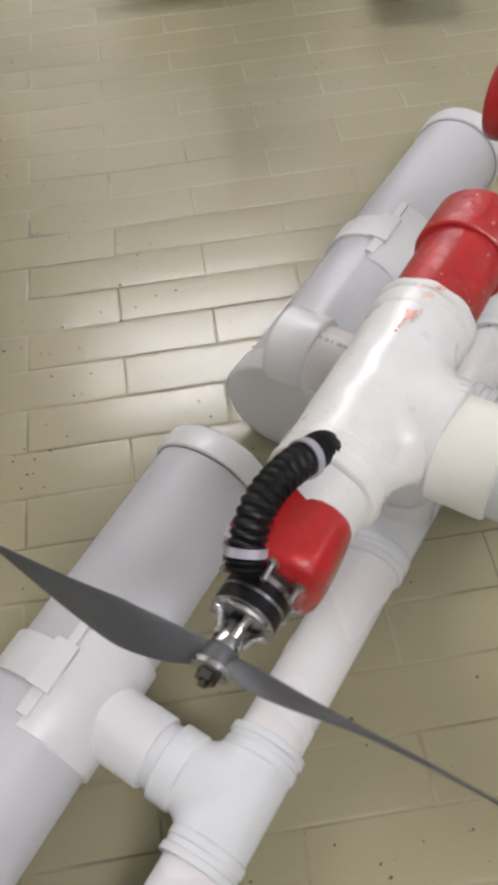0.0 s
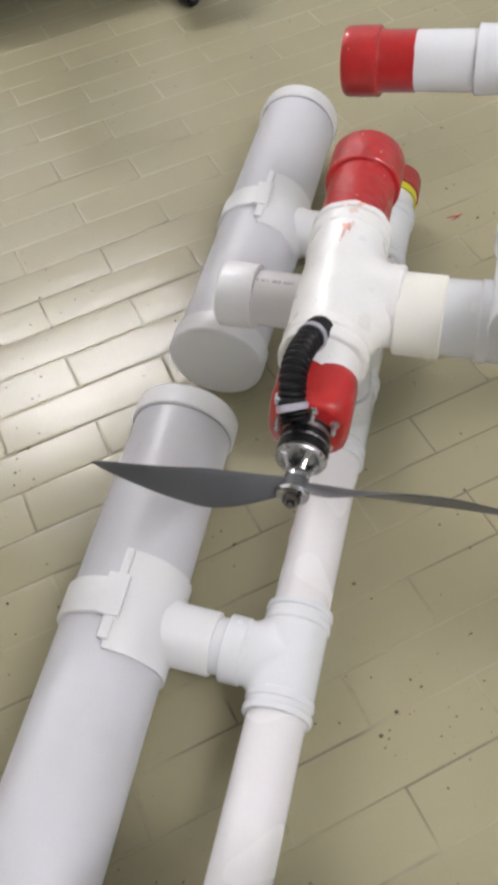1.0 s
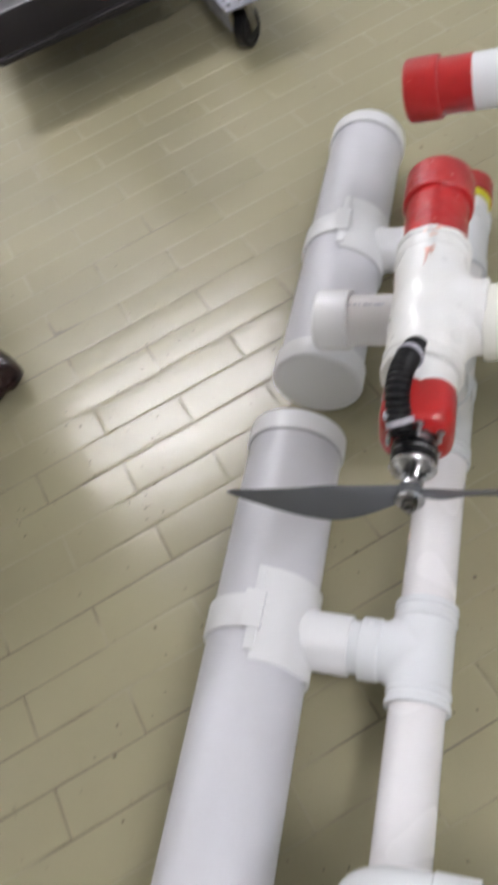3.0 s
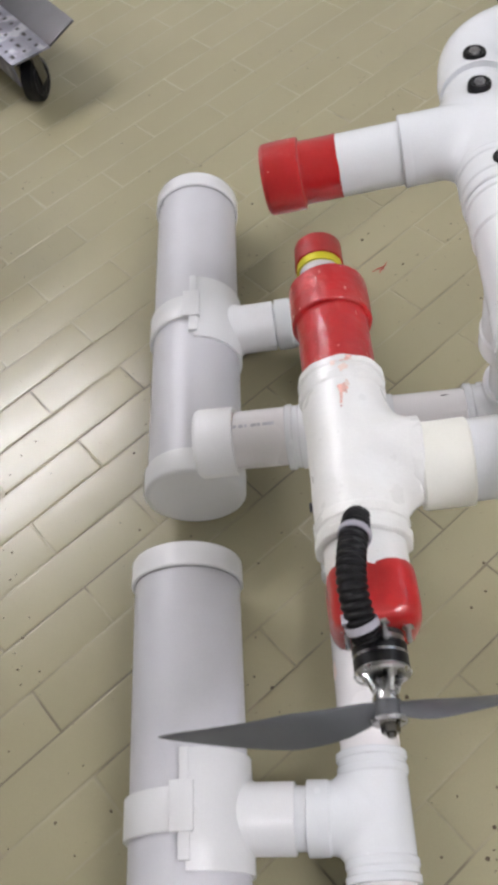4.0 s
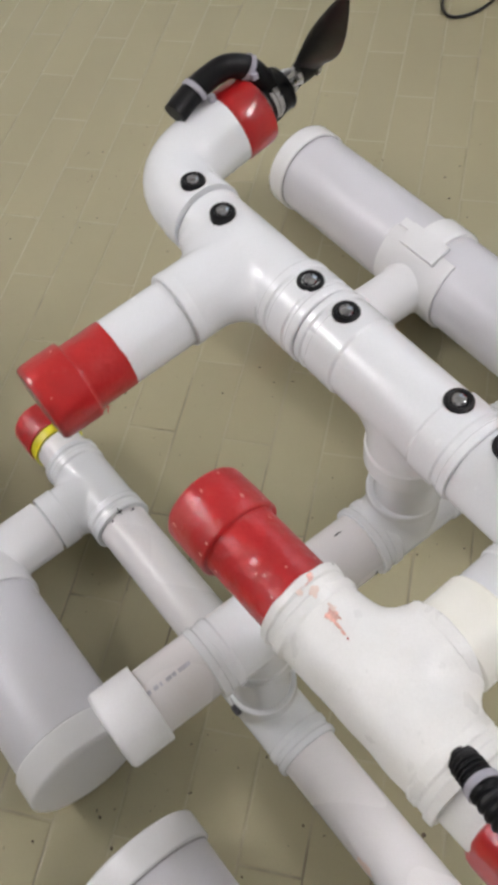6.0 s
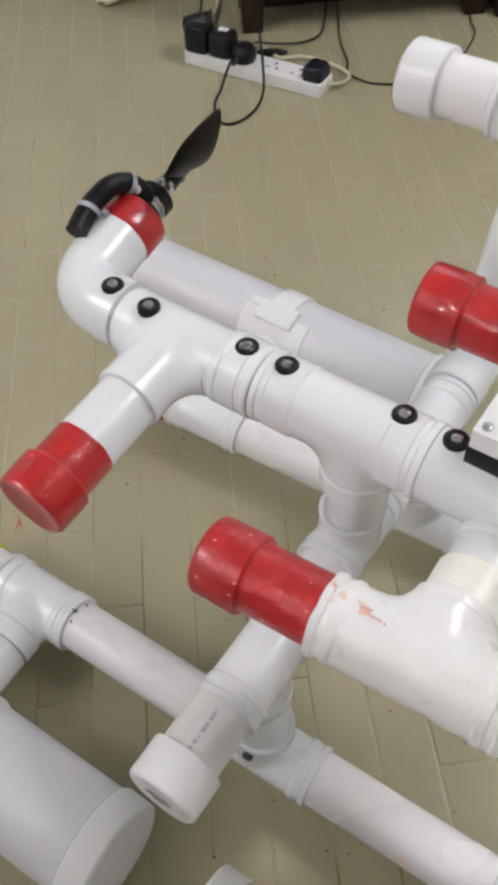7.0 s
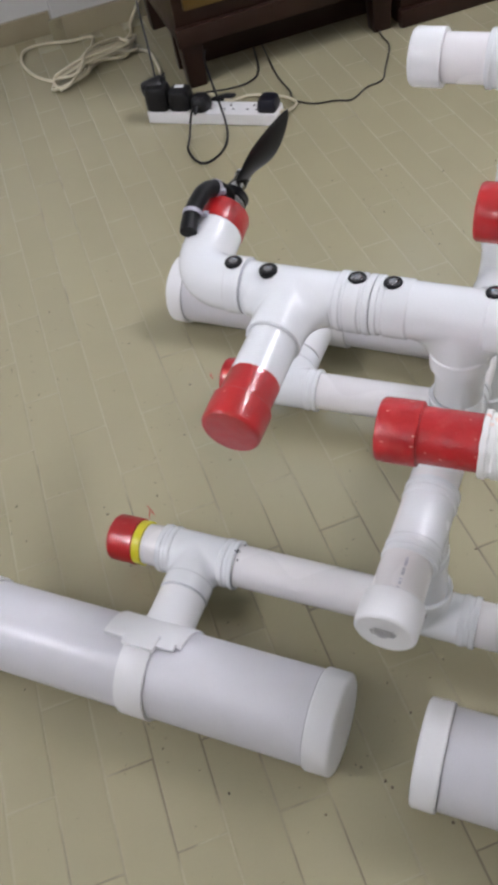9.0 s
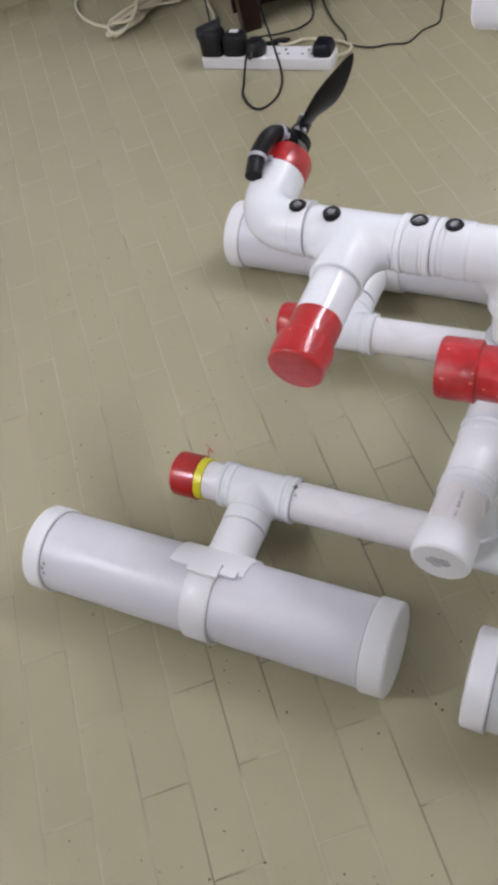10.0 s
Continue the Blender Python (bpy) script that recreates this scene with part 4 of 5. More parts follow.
def bank(name, u0, u1, v0, v1, z0, z1, label, category, doors, legs):
    """A dark cabinet along the wall, in the room's own axes."""
    base = thing(name, (0, 0, 0), label, category)
    bm = bmesh.new()
    block(bm, ROOM_M @ Matrix.Translation(((u0 + u1) / 2, (v0 + v1) / 2, (z0 + z1) / 2)), (u1 - u0, v1 - v0, z1 - z0), 0.006)
    part("body", bm, CABINET, base)
    bm = bmesh.new()
    block(bm, ROOM_M @ Matrix.Translation((u0 - 0.004, (v0 + v1) / 2, z0 + 0.022)), (0.022, v1 - v0 + 0.01, 0.044), 0.004)
    part("plinth_rail", bm, CABINET, base, "dark moulded bottom rail")
    if legs:
        # added board, set back: its dark colour stands in for the shade underneath
        bm = bmesh.new()
        block(bm, ROOM_M @ Matrix.Translation((u0 + 0.13, (v0 + v1) / 2, z0 / 2 + 0.002)), (0.02, v1 - v0 - 0.02, z0 - 0.006), 0.002)
        part("base_panel", bm, CABINET, base, "dark board added in place of the deep shade under the body")
    w = (v1 - v0) / max(1, doors)
    for i in range(doors):
        bm = bmesh.new()
        block(bm, ROOM_M @ Matrix.Translation((u0 - 0.006, v0 + w * (i + 0.5), (z0 + z1) / 2 + 0.03)), (0.018, w - 0.05, z1 - z0 - 0.10), 0.004)
        part("door", bm, PANEL, base, "amber-brown door panel")
    if legs:
        for v in (v0 + 0.032, v1 - 0.032):
            for u in (u0 + 0.034, u1 - 0.034):
                bm = bmesh.new()
                block(bm, ROOM_M @ Matrix.Translation((u, v, z0 / 2)), (0.054, 0.054, z0), 0.003)
                foot = ROOM_M @ Vector((u, v, 0))
                for vert in bm.verts:
                    if vert.co.z < z0 * 0.4:
                        vert.co.x, vert.co.y = foot.x + (vert.co.x - foot.x) * 0.82, foot.y + (vert.co.y - foot.y) * 0.82
                part("leg", bm, CABINET, base, "short square tapered leg")
    return base


bank("sideboard", 1.80, 2.26, -0.15, 0.405, 0.112, 0.85, "dark brown wooden sideboard with amber door panels on short legs", "cabinet", 2, True)
bank("low_chest", 1.805, 2.25, -1.05, -0.165, 0.0, 0.62, "dark brown wooden chest standing on the floor beside the sideboard", "cabinet", 0, False)

# power strip
S0, S1 = Vector((0.958, 1.511, 0)), Vector((0.983, 1.193, 0))
sd = (S1 - S0).normalized()
sn = Vector((-sd.y, sd.x, 0))
strip_m = Matrix((sd, sn, Vector((0, 0, 1)))).transposed().to_4x4()


def on_strip(s, w=0.0, z=0.0):
    return Matrix.Translation(S0 + sd * s + sn * (w + 0.029) + Vector((0, 0, z))) @ strip_m


L = (S1 - S0).length
strip = thing("power_strip", (0, 0, 0), "white power strip with black plugs lying on the floor", "power strip")
bm = bmesh.new()
block(bm, on_strip(L / 2, 0, 0.014), (L, 0.058, 0.028), 0.004)
part("body", bm, STRIP, strip)
for k in range(5):
    s = 0.030 + 0.0565 * k
    for dx, dw, lx, lw in ((0, 0.011, 0.004, 0.008), (-0.011, -0.007, 0.0065, 0.004), (0.011, -0.007, 0.0065, 0.004)):
        bm = bmesh.new()
        block(bm, on_strip(s + dx, dw, 0.0282), (lx, lw, 0.0010))
        part("socket_slot", bm, DARK, strip)


def moulded(bm, m, w, d, h, top=0.82, round_=0.28):
    """A moulded plug: rounded in plan, drawn in and domed towards the top."""
    rows = []
    for f, g in ((0.0, 0.97), (0.06, 1.0), (0.45, 1.0), (0.75, 0.5 + top * 0.5), (0.9, top), (0.97, top * 0.92), (1.0, top * 0.74)):
        row = []
        for k in range(28):
            a = 2 * math.pi * k / 28
            e = (abs(math.cos(a)) ** (1 / round_) + abs(math.sin(a)) ** (1 / round_)) ** -round_
            row.append(bm.verts.new(m @ Vector((math.cos(a) * e * w / 2 * g, math.sin(a) * e * d / 2 * g, f * h))))
        rows.append(row)
    for q, p in zip(rows, rows[1:]):
        for k in range(28):
            bm.faces.new((q[k], q[(k + 1) % 28], p[(k + 1) % 28], p[k]))
    bm.faces.new(rows[-1])
    bm.faces.new(rows[0][::-1])


adapter = thing("adapter_plug", (0, 0, 0), "chunky black mains adapter with a round back in the power strip", "plug", "plugs in the strip")
bm = bmesh.new()
moulded(bm, on_strip(0.026, -0.002, 0.0285), 0.056, 0.053, 0.053, 0.92, 0.22)
part("body", bm, BLACK, adapter)
bm = bmesh.new()
lathe(bm, [(0, 0), (0, 0.017), (0.003, 0.021), (0.030, 0.022), (0.050, 0.021), (0.054, 0.017), (0.054, 0)], on_strip(-0.012, 0.006, 0.060).translation, sd + sn * 0.25 + Vector((0, 0, 0.32)), seg=30)
part("transformer", bm, BLACK, adapter, "round black transformer housing")
bm = bmesh.new()
lathe(bm, [(0, 0), (0, 0.0055), (0.012, 0.0050), (0.020, 0.0035), (0.020, 0)], on_strip(0.036, 0.020, 0.078).translation, sn * 0.5 + Vector((0, 0, 1)), seg=16)
part("strain_relief", bm, BLACK, adapter)
plug = thing("mains_plug", (0, 0, 0), "black mains plug with a small white label in the power strip", "plug", "plugs in the strip")
bm = bmesh.new()
moulded(bm, on_strip(0.0815, 0.0, 0.0285), 0.053, 0.050, 0.045, 0.92, 0.22)
part("body", bm, BLACK, plug)
bm = bmesh.new()
block(bm, on_strip(0.080, 0.006, 0.0752), (0.022, 0.014, 0.0010), 0.0004, 1)
part("rating_label", bm, STRIP, plug, "small white rating label")
plug = thing("mains_plug", (0, 0, 0), "low rounded black mains plug with its flex in the power strip", "plug", "plugs in the strip")
bm = bmesh.new()
moulded(bm, on_strip(0.1315, -0.004, 0.0285), 0.046, 0.050, 0.031, 0.74, 0.36)
part("body", bm, BLACK, plug)
bm = bmesh.new()
lathe(bm, [(0, 0), (0, 0.0060), (0.010, 0.0052), (0.018, 0.0036), (0.018, 0)], on_strip(0.1295, -0.026, 0.040).translation, -sn - Vector((0, 0, 0.35)), seg=16)
part("strain_relief", bm, BLACK, plug)
endp = thing("mains_plug", (0, 0, 0), "navy-black mains plug in the end socket of the power strip", "plug", "plugs in the strip")
bm = bmesh.new()
moulded(bm, on_strip(L - 0.024, 0.001, 0.0285), 0.044, 0.051, 0.027, 0.86, 0.16)
part("body", bm, NAVY, endp)
inline = thing("cable_connector", (0, 0, 0), "black in-line flex connector lying behind the power strip", "connector")
bm = bmesh.new()
lathe(bm, [(0, 0), (0, 0.004), (0.012, 0.0075), (0.040, 0.0085), (0.052, 0.0065), (0.064, 0.003), (0.064, 0)], (1.060, 1.395, 0.0086), (0.55, -0.83, 0.0), seg=18)
part("body", bm, BLACK, inline)


def cable(name, ctrl, r, mat, label, n=60):
    bm = bmesh.new()
    sweep(bm, curve_points([Vector(c) for c in ctrl], n), r, seg=8)
    ob = finish(bm, name, mat)
    return tagged(ob, label, "cable")


cable("black_cable", [(0.985, 1.388, 0.050), (0.955, 1.392, 0.03), (0.905, 1.378, 0.006), (0.856, 1.359, 0.0045), (0.814, 1.318, 0.0045), (0.816, 1.289, 0.0045), (0.867, 1.277, 0.0045), (0.930, 1.292, 0.012), (0.985, 1.330, 0.050), (1.02, 1.36, 0.085), (1.10, 1.41, 0.09), (1.20, 1.46, 0.06)], 0.0027, BLACK, "black flex looping on the floor by the power strip")
cable("black_cable", [(1.36, 1.38, 0.005), (1.247, 1.306, 0.004), (1.189, 1.266, 0.004), (1.135, 1.218, 0.004), (1.096, 1.195, 0.004), (1.083, 1.139, 0.004), (1.102, 1.094, 0.004), (1.111, 1.055, 0.004), (1.168, 1.039, 0.004), (1.204, 1.012, 0.004), (1.270, 1.023, 0.004), (1.374, 1.044, 0.004), (1.436, 1.085, 0.004), (1.55, 1.12, 0.004)], 0.0018, BLACK, "thin black flex trailing under the sideboard")
cable("black_cable", [(1.35, 1.40, 0.005), (1.218, 1.332, 0.005), (1.157, 1.336, 0.006), (1.111, 1.372, 0.012), (1.06, 1.40, 0.03)], 0.0024, BLACK, "black flex running under the sideboard")
cable("black_cable", [(0.995, 1.49, 0.085), (1.06, 1.53, 0.12), (1.12, 1.57, 0.22), (1.20, 1.62, 0.42), (1.32, 1.66, 0.70)], 0.0024, BLACK, "black flex hanging down beside the sideboard")
cable("cream_cable", [(1.005, 1.205, 0.02), (1.045, 1.180, 0.010), (1.085, 1.185, 0.006), (1.104, 1.233, 0.006), (1.101, 1.304, 0.006), (1.072, 1.347, 0.006), (1.10, 1.42, 0.006)], 0.0036, CORD, "cream flex of the power strip")
heap = []
lay = random.Random(11)
for i in range(5):
    # loose figure-of-eight turns, each lying a little apart from the last
    w = [lay.uniform(-1, 1) for _ in range(12)]
    z = 0.006 + 0.005 * i
    heap += [(1.080 + 0.020 * w[0], 1.822 + 0.028 * w[1], z), (1.130 + 0.022 * w[2], 1.795 + 0.022 * w[3], z + 0.012), (1.205 + 0.012 * w[4], 1.812 + 0.016 * w[5], z + 0.018), (1.285 + 0.024 * w[6], 1.790 + 0.024 * w[7], z + 0.004),
             (1.335 + 0.030 * w[8], 1.755 + 0.026 * w[9], z), (1.270 + 0.02 * w[10], 1.735 + 0.020 * w[11], z + 0.006), (1.195 - 0.02 * w[0], 1.785 - 0.022 * w[3], z + 0.016), (1.120 - 0.022 * w[4], 1.850 + 0.022 * w[7], z + 0.006)]
cable("cream_cable", [(1.502, 1.802, 0.05), (1.448, 1.814, 0.01), (1.346, 1.778, 0.008)] + heap + [(1.116, 1.875, 0.006), (1.137, 1.948, 0.006), (1.198, 2.026, 0.006), (1.265, 2.063, 0.006), (1.309, 2.031, 0.006), (1.334, 1.952, 0.006), (1.359, 1.892, 0.008), (1.281, 1.845, 0.02), (1.214, 1.800, 0.03), (1.294, 1.718, 0.008), (1.283, 1.670, 0.006), (1.230, 1.623, 0.006), (1.178, 1.587, 0.006), (1.06, 1.535, 0.02)], 0.0042, CORD, "coiled cream extension flex heaped on the floor", 520)

# ---- trolley in the corner ----
trolley = thing("wheeled_trolley", (0, 0, 0), "dark metal trolley with a perforated channel and black castors", "trolley")
pd = Vector((-0.573, 0.820, 0)).normalized()
ps = Vector((pd.y, -pd.x, 0))
basis = Matrix((pd, -ps, Vector((0, 0, 1)))).transposed().to_4x4()
end = Vector((-0.618, 1.514, 0.0))


def on_plate(s_, w=0.0, z=0.0):
    return Matrix.Translation(end + pd * s_ + ps * w + Vector((0, 0, z))) @ basis


for c in (Vector((-0.655, 1.537, 0)), Vector((-0.62, 1.972, 0)), Vector((-1.42, 1.92, 0))):
    bm = bmesh.new()
    lathe(bm, [(-0.014, 0), (-0.014, 0.020), (-0.011, 0.024), (-0.014, 0.030), (-0.010, 0.0375), (0.010, 0.0375), (0.014, 0.030), (0.011, 0.024), (0.014, 0.020), (0.014, 0)], c + Vector((0, 0, 0.0375)), (0.90, -0.20, 0), seg=32)
    castor = part("castor", bm, BLACK, trolley, "black rubber castor")
    bm = bmesh.new()
    for k in (-1, 1):
        block(bm, Matrix.Translation(c + Vector((0.018 * k * 0.9, -0.0036 * k, 0.062))) @ Matrix.Rotation(-0.22, 4, "Z"), (0.003, 0.026, 0.056), 0.001)
    block(bm, Matrix.Translation(c + Vector((0, 0, 0.089))), (0.04, 0.04, 0.005), 0.001)
    part("fork", bm, GUN, castor, "steel fork")
bm = bmesh.new()
block(bm, on_plate(0.36, -0.020, 0.100), (0.72, 0.0765, 0.004), 0.001)
block(bm, on_plate(0.36, -0.057, 0.080), (0.72, 0.003, 0.040), 0.001)
plate = part("plate", bm, PLATE, trolley, "perforated grey metal channel, scuffed pale")
# sloping edge of the channel; the shade on it is put into the darker colour
bm = bmesh.new()
block(bm, on_plate(0.36, 0.046, 0.111) @ Matrix.Rotation(radians(-20), 4, "X"), (0.72, 0.062, 0.004), 0.001)
part("flange", bm, DECK, plate, "raised edge of the channel, coloured dark for its shaded face")
for i in range(24):
    for j in range(3):
        bm = bmesh.new()
        slot = 0.0085 if (i * 3 + j) % 4 == 0 else 0.0045
        block(bm, on_plate(0.022 + i * 0.026, -0.046 + j * 0.024, 0.1021), (slot * 1.6, 0.0065, 0.0006))
        part("hole", bm, DARK, plate)
for s_, w, z, size in ((0.52, -0.29, 0.150, (0.70, 0.42, 0.10)), (0.60, -0.30, 0.270, (0.46, 0.30, 0.14)), (0.66, 0.02, 0.190, (0.34, 0.16, 0.17)), (0.44, -0.22, 0.215, (0.05, 0.36, 0.03))):
    bm = bmesh.new()
    block(bm, on_plate(s_, w, z), size, 0.012)
    part("equipment" if z > 0.16 else "deck", bm, BLACK if z > 0.16 else DECK, trolley, "dark boxy equipment on the deck" if z > 0.16 else "dark grey metal deck")
bm = bmesh.new()
sweep(bm, [on_plate(0.14, -0.52, 0.128) @ Vector((0, 0, 0)), on_plate(0.15, -0.08, 0.132) @ Vector((0, 0, 0))], 0.006, seg=10)
part("edge_tube", bm, DECK, trolley, "bright metal tube along the deck")
for s_, w in ((0.36, -0.050), (0.335, -0.022)):
    bm = bmesh.new()
    lathe(bm, [(0, 0), (0, 0.013), (0.010, 0.013), (0.013, 0.008), (0.013, 0)], on_plate(s_, w, 0.103) @ Vector((0, 0, 0)), (0, 0, 1), seg=18)
    part("knob", bm, RED, trolley, "small red knob")
pole = thing("capped_pipe", (0, 0, 0), "white PVC pipe with a red cap sticking out over the trolley", "pipe")
bm = bmesh.new()
q0, q1 = Vector((-0.761, 1.245, 0.309)), Vector((-1.22, 1.80, 0.335))
lathe(bm, [(0, 0), (0, 0.030), ((q1 - q0).length, 0.030), ((q1 - q0).length, 0)], q0, q1 - q0)
part("pipe", bm, PINKISH, pole)
red_cap(q0 - (q1 - q0).normalized() * 0.012, q1 - q0, pole, red=0.03, cap=0.03, r=0.030)

# ---- room shell ----
def shell(name, m, size, mat, kind="structure", label="", category=""):
    bm = bmesh.new()
    block(bm, m, size)
    ob = finish(bm, name, mat, smooth=False)
    return tagged(ob, label, category, kind=kind)


UW, US, VN, VS = 2.396, -3.4, 4.7, -3.0
HC = CEILING / 2
VM = (VN + VS) / 2
WV0, WV1, WZ0, WZ1 = -0.75, 0.50, 1.15, 2.20


def pierced(name, u0, u1, v0, v1, label):
    """A wall along v with the window's opening through it."""
    bm = bmesh.new()
    for p, q, z0, z1 in ((v0, WV0, 0, CEILING), (WV1, v1, 0, CEILING), (WV0, WV1, 0, WZ0), (WV0, WV1, WZ1, CEILING)):
        block(bm, ROOM_M @ Matrix.Translation(((u0 + u1) / 2, (p + q) / 2, (z0 + z1) / 2)), (u1 - u0, q - p, z1 - z0))
    return tagged(finish(bm, name, WALL, smooth=False), label, "wall", kind="structure")


pierced("wall_east", UW, UW + 0.2, VS, VN, "white painted wall with a window over the sideboard")
shell("wall_west", ROOM_M @ Matrix.Translation((US - 0.1, VM, HC)), (0.2, VN - VS, CEILING), WALL, label="plain white painted wall", category="wall")
shell("wall_north", ROOM_M @ Matrix.Translation(((UW + US) / 2, VN + 0.1, HC)), (UW - US + 0.4, 0.2, CEILING), WALL, label="plain white painted wall", category="wall")
shell("wall_south", ROOM_M @ Matrix.Translation(((UW + US) / 2, VS - 0.1, HC)), (UW - US + 0.4, 0.2, CEILING), WALL, label="plain white painted wall", category="wall")
shell("ceiling", ROOM_M @ Matrix.Translation(((UW + US) / 2, VM, CEILING + 0.1)), (UW - US + 0.4, VN - VS + 0.4, 0.2), CEIL, label="plain white ceiling", category="ceiling")
pierced("wall_pier", UW - 0.068, UW, -0.955, 0.645, "shallow white pier on the wall")
for v0, v1, u, label in ((0.650, 4.690, UW, "olive tile skirting along the wall"), (-0.971, 0.661, UW - 0.068, "olive tile skirting round the pier")):
    skirting = shell("baseboard", ROOM_M @ Matrix.Translation((u - 0.005, (v0 + v1) / 2, 0.029)), (0.010, v1 - v0, 0.058), GROUT, label=label, category="skirting")
    v = v0
    while v < v1 - 0.05:
        n = min(TU, v1 - v)
        bm = bmesh.new()
        block(bm, ROOM_M @ Matrix.Translation((u - 0.007, v + n / 2, 0.030)), (0.014, n - 0.002, 0.060), 0.0015)
        part("tile", bm, SKIRT, skirting)
        v += TU

# window over the sideboard
window = tagged(new("window_1"), "white-framed two-light window with daylight behind it", "window", kind="structure")
VC, ZC = (WV0 + WV1) / 2, (WZ0 + WZ1) / 2
for v, z, lv, lz in ((WV0 + 0.025, ZC, 0.05, WZ1 - WZ0), (WV1 - 0.025, ZC, 0.05, WZ1 - WZ0), (VC, ZC, 0.05, WZ1 - WZ0 - 0.1), (VC, WZ0 + 0.025, WV1 - WV0 - 0.1, 0.05), (VC, WZ1 - 0.025, WV1 - WV0 - 0.1, 0.05)):
    bm = bmesh.new()
    block(bm, ROOM_M @ Matrix.Translation((UW + 0.10, v, z)), (0.05, lv, lz), 0.003)
    part("window_frame", bm, STRIP, window)
for k in (-1, 1):
    bm = bmesh.new()
    w = (WV1 - WV0) / 2 - 0.075
    block(bm, ROOM_M @ Matrix.Translation((UW + 0.10, VC + k * (w / 2 + 0.025), ZC)), (0.006, w, WZ1 - WZ0 - 0.1))
    pane = part("pane", bm, PANE, window, "clear window pane")
    pane.visible_shadow = False
bm = bmesh.new()
block(bm, ROOM_M @ Matrix.Translation((UW + 0.02, VC, WZ0 + 0.012)), (0.20, WV1 - WV0 - 0.004, 0.024), 0.004)
part("window_sill", bm, STRIP, window, "white window sill")

# ---- ceiling lamps ----
# all out of view: the first placed by the floor's glare, the others added for brightness
for u, v, rows in ((0.20, 3.25, (-0.10, 0.10)), (-2.10, 3.00, (0.0,)), (0.65, -1.30, (-0.07, 0.07))):
    fit_ = thing("ceiling_light", (0, 0, 0), "long white fluorescent ceiling fitting with bare tubes", "lamp", "ceiling lights")
    bm = bmesh.new()
    block(bm, ROOM_M @ Matrix.Translation((u, v, CEILING - 0.03)), (1.24, 0.12 + rows[-1] * 2, 0.06), 0.004)
    part("housing", bm, STRIP, fit_)
    for k in rows:
        bm = bmesh.new()
        lathe(bm, [(0, 0), (0, 0.016), (1.2, 0.016), (1.2, 0)], ROOM_M @ Vector((u - 0.6, v + k, CEILING - 0.082)), U, seg=12)
        part("tube", bm, LAMP, fit_, "glowing tube")

# ---- tiled floor ----
TU0, TV0 = -0.1275, 0.0089
GAP = 0.0019
floor = shell("floor", ROOM_M @ Matrix.Translation(((UW + US) / 2, VM, -0.0505)), (UW - US, VN - VS, 0.1), GROUT, label="olive glazed brick-shaped floor tiles in running bond with worn joints", category="floor")


def tile_mesh(bm, u, v, w, h):
    """One tile with a softly rounded glazed edge."""
    ring0 = [(-w, -h), (w, -h), (w, h), (-w, h)]
    rows = []
    for inset, z in ((0.0, -0.0062), (0.0, -0.0006), (0.0006, -0.0002), (0.0016, -0.00005), (0.003, 0.0)):
        rows.append([bm.verts.new(ROOM_M @ Vector((u + x * (1 - inset / w), v + y * (1 - inset / h), z))) for x, y in ring0])
    for q, p in zip(rows, rows[1:]):
        for k in range(4):
            bm.faces.new((q[k], q[(k + 1) % 4], p[(k + 1) % 4], p[k]))
    bm.faces.new(rows[-1])


rnd = random.Random(4)
tiles = []
for k in range(int((VS - TV0) / TP) - 1, int((VN - TV0) / TP) + 2):
    v = TV0 + k * TP
    for n in range(-16, 14):
        u = TU0 + TU * (n + 0.5 * (k % 2)) + TU / 2
        if US + 0.1 < u < UW - 0.12 and VS + 0.05 < v < VN - 0.05:
            w = ROOM_M @ Vector((u, v, 0))
            tiles.append(((w - Vector((-0.25, 0.45, 0))).length, u, v))
tiles.sort()
# one shared mesh for the tiles nearest to the camera's way
bm = bmesh.new()
tile_mesh(bm, 0, 0, (TU - GAP) / 2, (TP - GAP) / 2)
one = bpy.data.meshes.new("tile")
bm.transform(ROOM_M.inverted())
bm.to_mesh(one)
bm.free()
one.materials.append(TILE)
one.shade_smooth()
one.set_sharp_from_angle(angle=radians(75))
for _, u, v in tiles[:300]:
    ob = new("tile", one)
    ob.parent = floor
    ob.matrix_basis = ROOM_M @ pose(u, v, 0.0, rnd.gauss(0, 0.22), rnd.gauss(0, 0.08), rnd.gauss(0, 0.12))
bm = bmesh.new()
for _, u, v in tiles[300:]:
    tile_mesh(bm, u, v, (TU - GAP) / 2, (TP - GAP) / 2)
rest = finish(bm, "tiles", TILE, floor)
tagged(rest, kind="stuff")

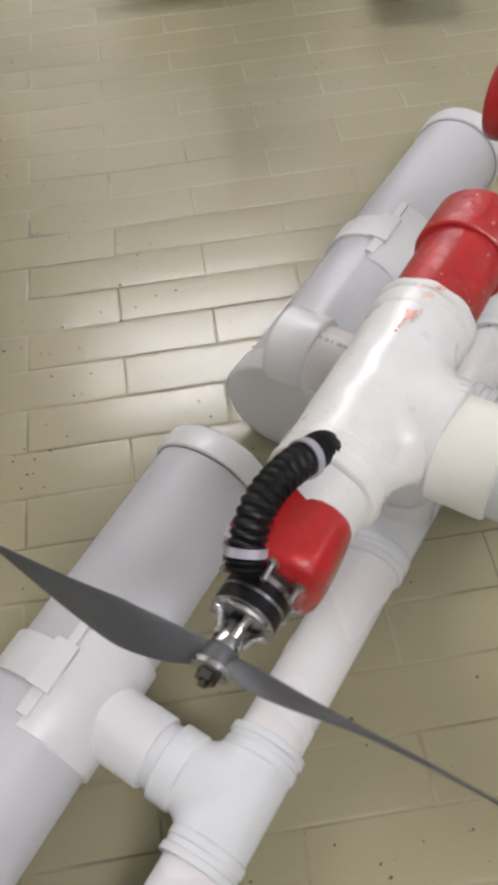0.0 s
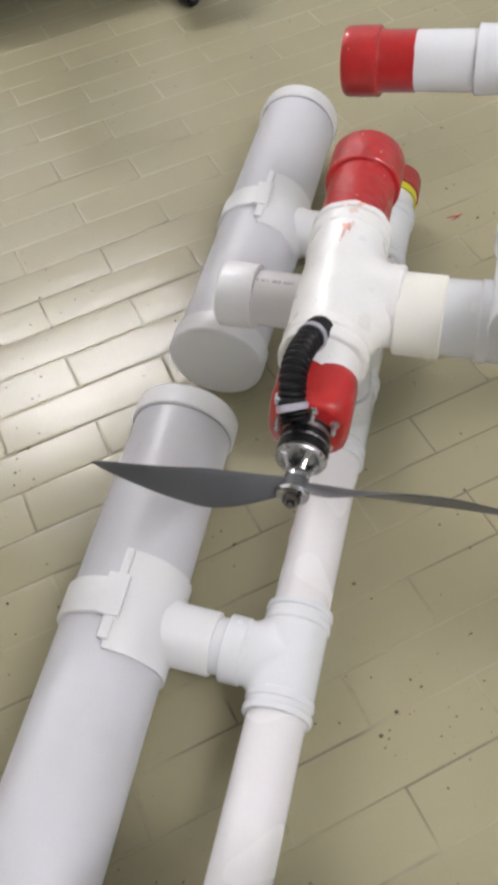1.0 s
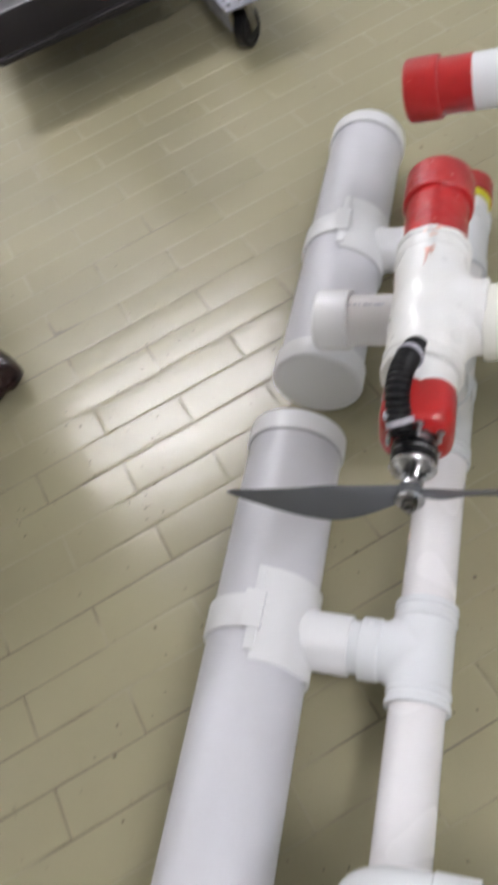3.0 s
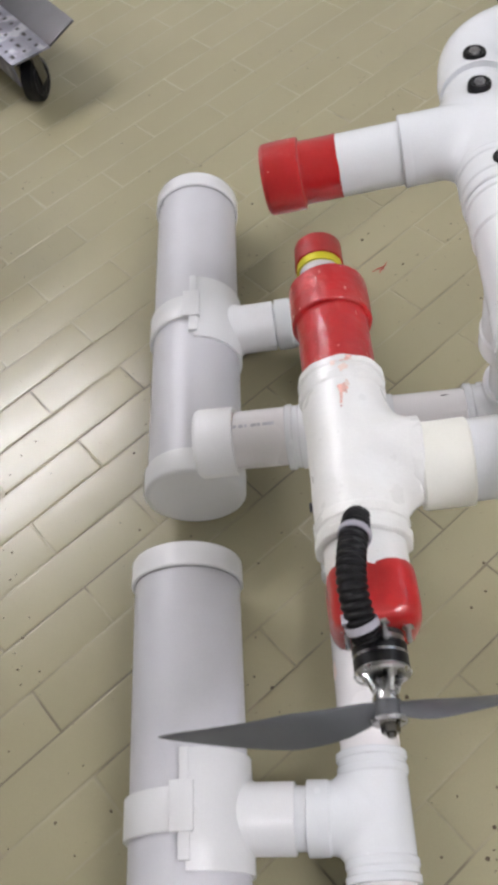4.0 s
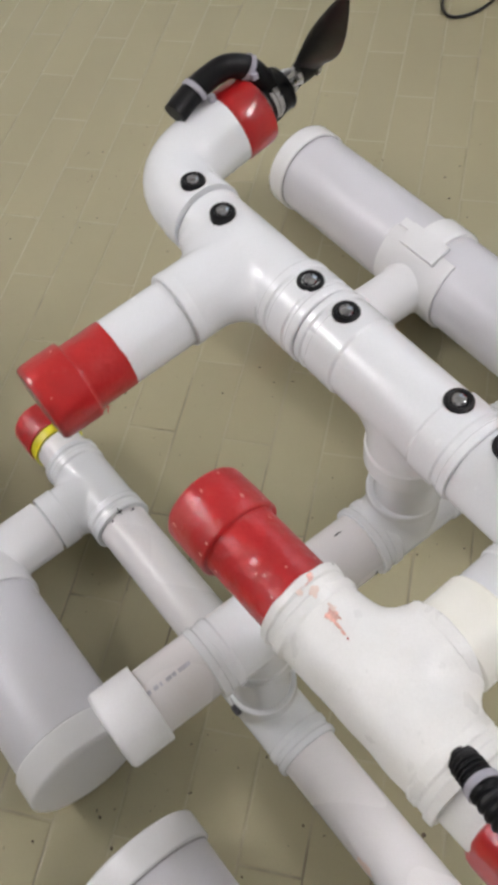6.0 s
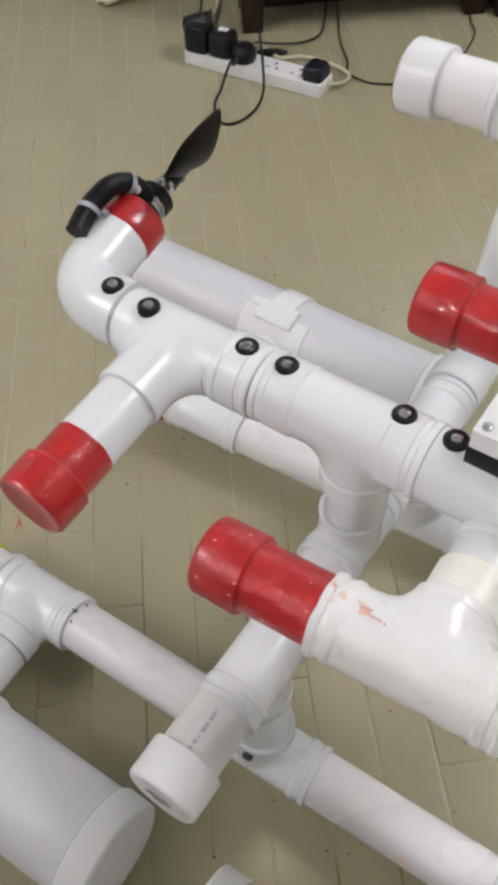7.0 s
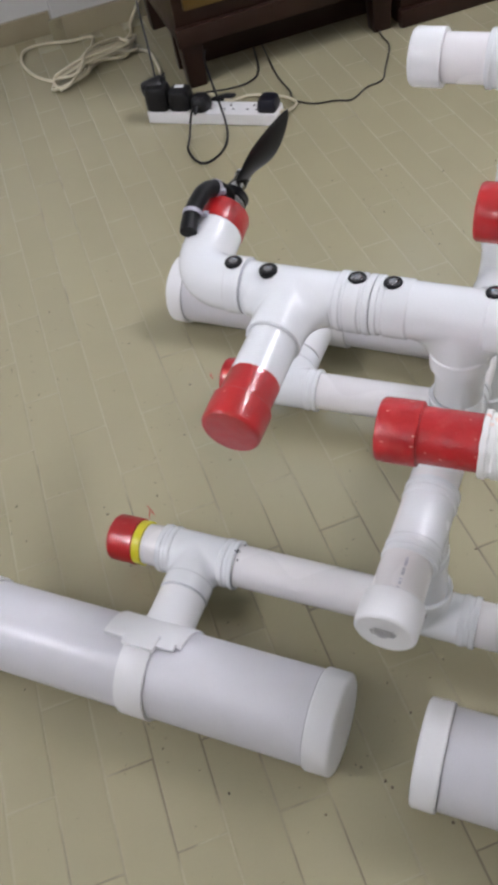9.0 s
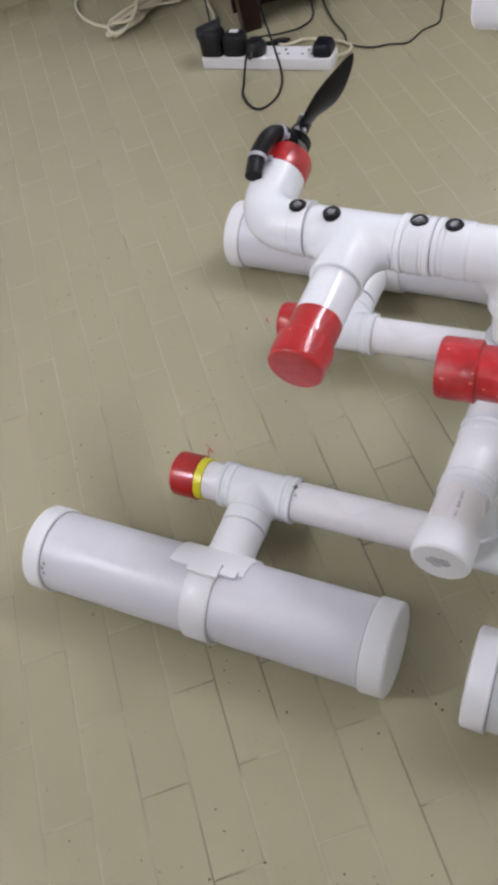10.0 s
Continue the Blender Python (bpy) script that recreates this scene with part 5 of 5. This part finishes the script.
# ---- dirt and scraps on the tiles ----
grit = random.Random(8)
bm = bmesh.new()
for i in range(6200):
    a, r = grit.uniform(0, 2 * math.pi), 1.15 * grit.random() ** 0.6
    c = Vector((-0.18 + r * math.cos(a), 0.42 + r * math.sin(a), -0.0002))
    # crumbs gather in loose drifts
    if grit.random() > 0.12 + 1.5 * max(0.0, noise.noise(c * 5.5) + 0.12):
        continue
    q = grit.choice((0.0005, 0.0006, 0.0007, 0.0008, 0.0010, 0.0012, 0.0015, 0.0020)) * grit.uniform(0.8, 1.35)
    n = grit.randint(4, 6)
    stretch, turn = grit.uniform(0.5, 1.0), grit.uniform(0, 3.1)
    ring = []
    for k in range(n):
        f = 2 * math.pi * k / n
        x, y = math.cos(f) * q * grit.uniform(0.7, 1.2), math.sin(f) * q * stretch * grit.uniform(0.7, 1.2)
        ring.append(bm.verts.new(c + Vector((x * math.cos(turn) - y * math.sin(turn), x * math.sin(turn) + y * math.cos(turn), 0))))
    top = bm.verts.new(c + Vector((0, 0, q * 0.7 + 0.0004)))
    for k in range(n):
        bm.faces.new((ring[k], ring[(k + 1) % n], top))
dirt = finish(bm, "floor_dirt", DIRT)
tagged(dirt, "dark crumbs of dirt scattered on the tiles", "dirt", kind="stuff")
for pts, r, mat, label in ((((-0.096, 0.984), (-0.088, 0.989), (-0.080, 0.992), (-0.074, 1.000)), 0.0008, RED, "curled sliver of red paint on the tiles"),
                           (((-0.087, 0.980), (-0.084, 0.986), (-0.079, 0.989)), 0.0008, RED, "small sliver of red paint on the tiles"),
                           (((0.198, 1.010), (0.203, 1.016), (0.209, 1.018)), 0.0012, RED, "small sliver of red paint on the tiles"),
                           (((-0.5615, 0.7495), (-0.560, 0.7502), (-0.5585, 0.7506)), 0.0010, DIRT, "dark crumb lying on the tiles")):
    bm = bmesh.new()
    sweep(bm, curve_points([Vector((x, y, 0.0006 + r)) for x, y in pts], 12), [r * (0.35 + 0.65 * math.sin(math.pi * (k + 0.5) / 13)) for k in range(13)], seg=8)
    scrap = finish(bm, "paint_scrap" if mat is RED else "crumb", mat)
    tagged(scrap, label, "scrap")
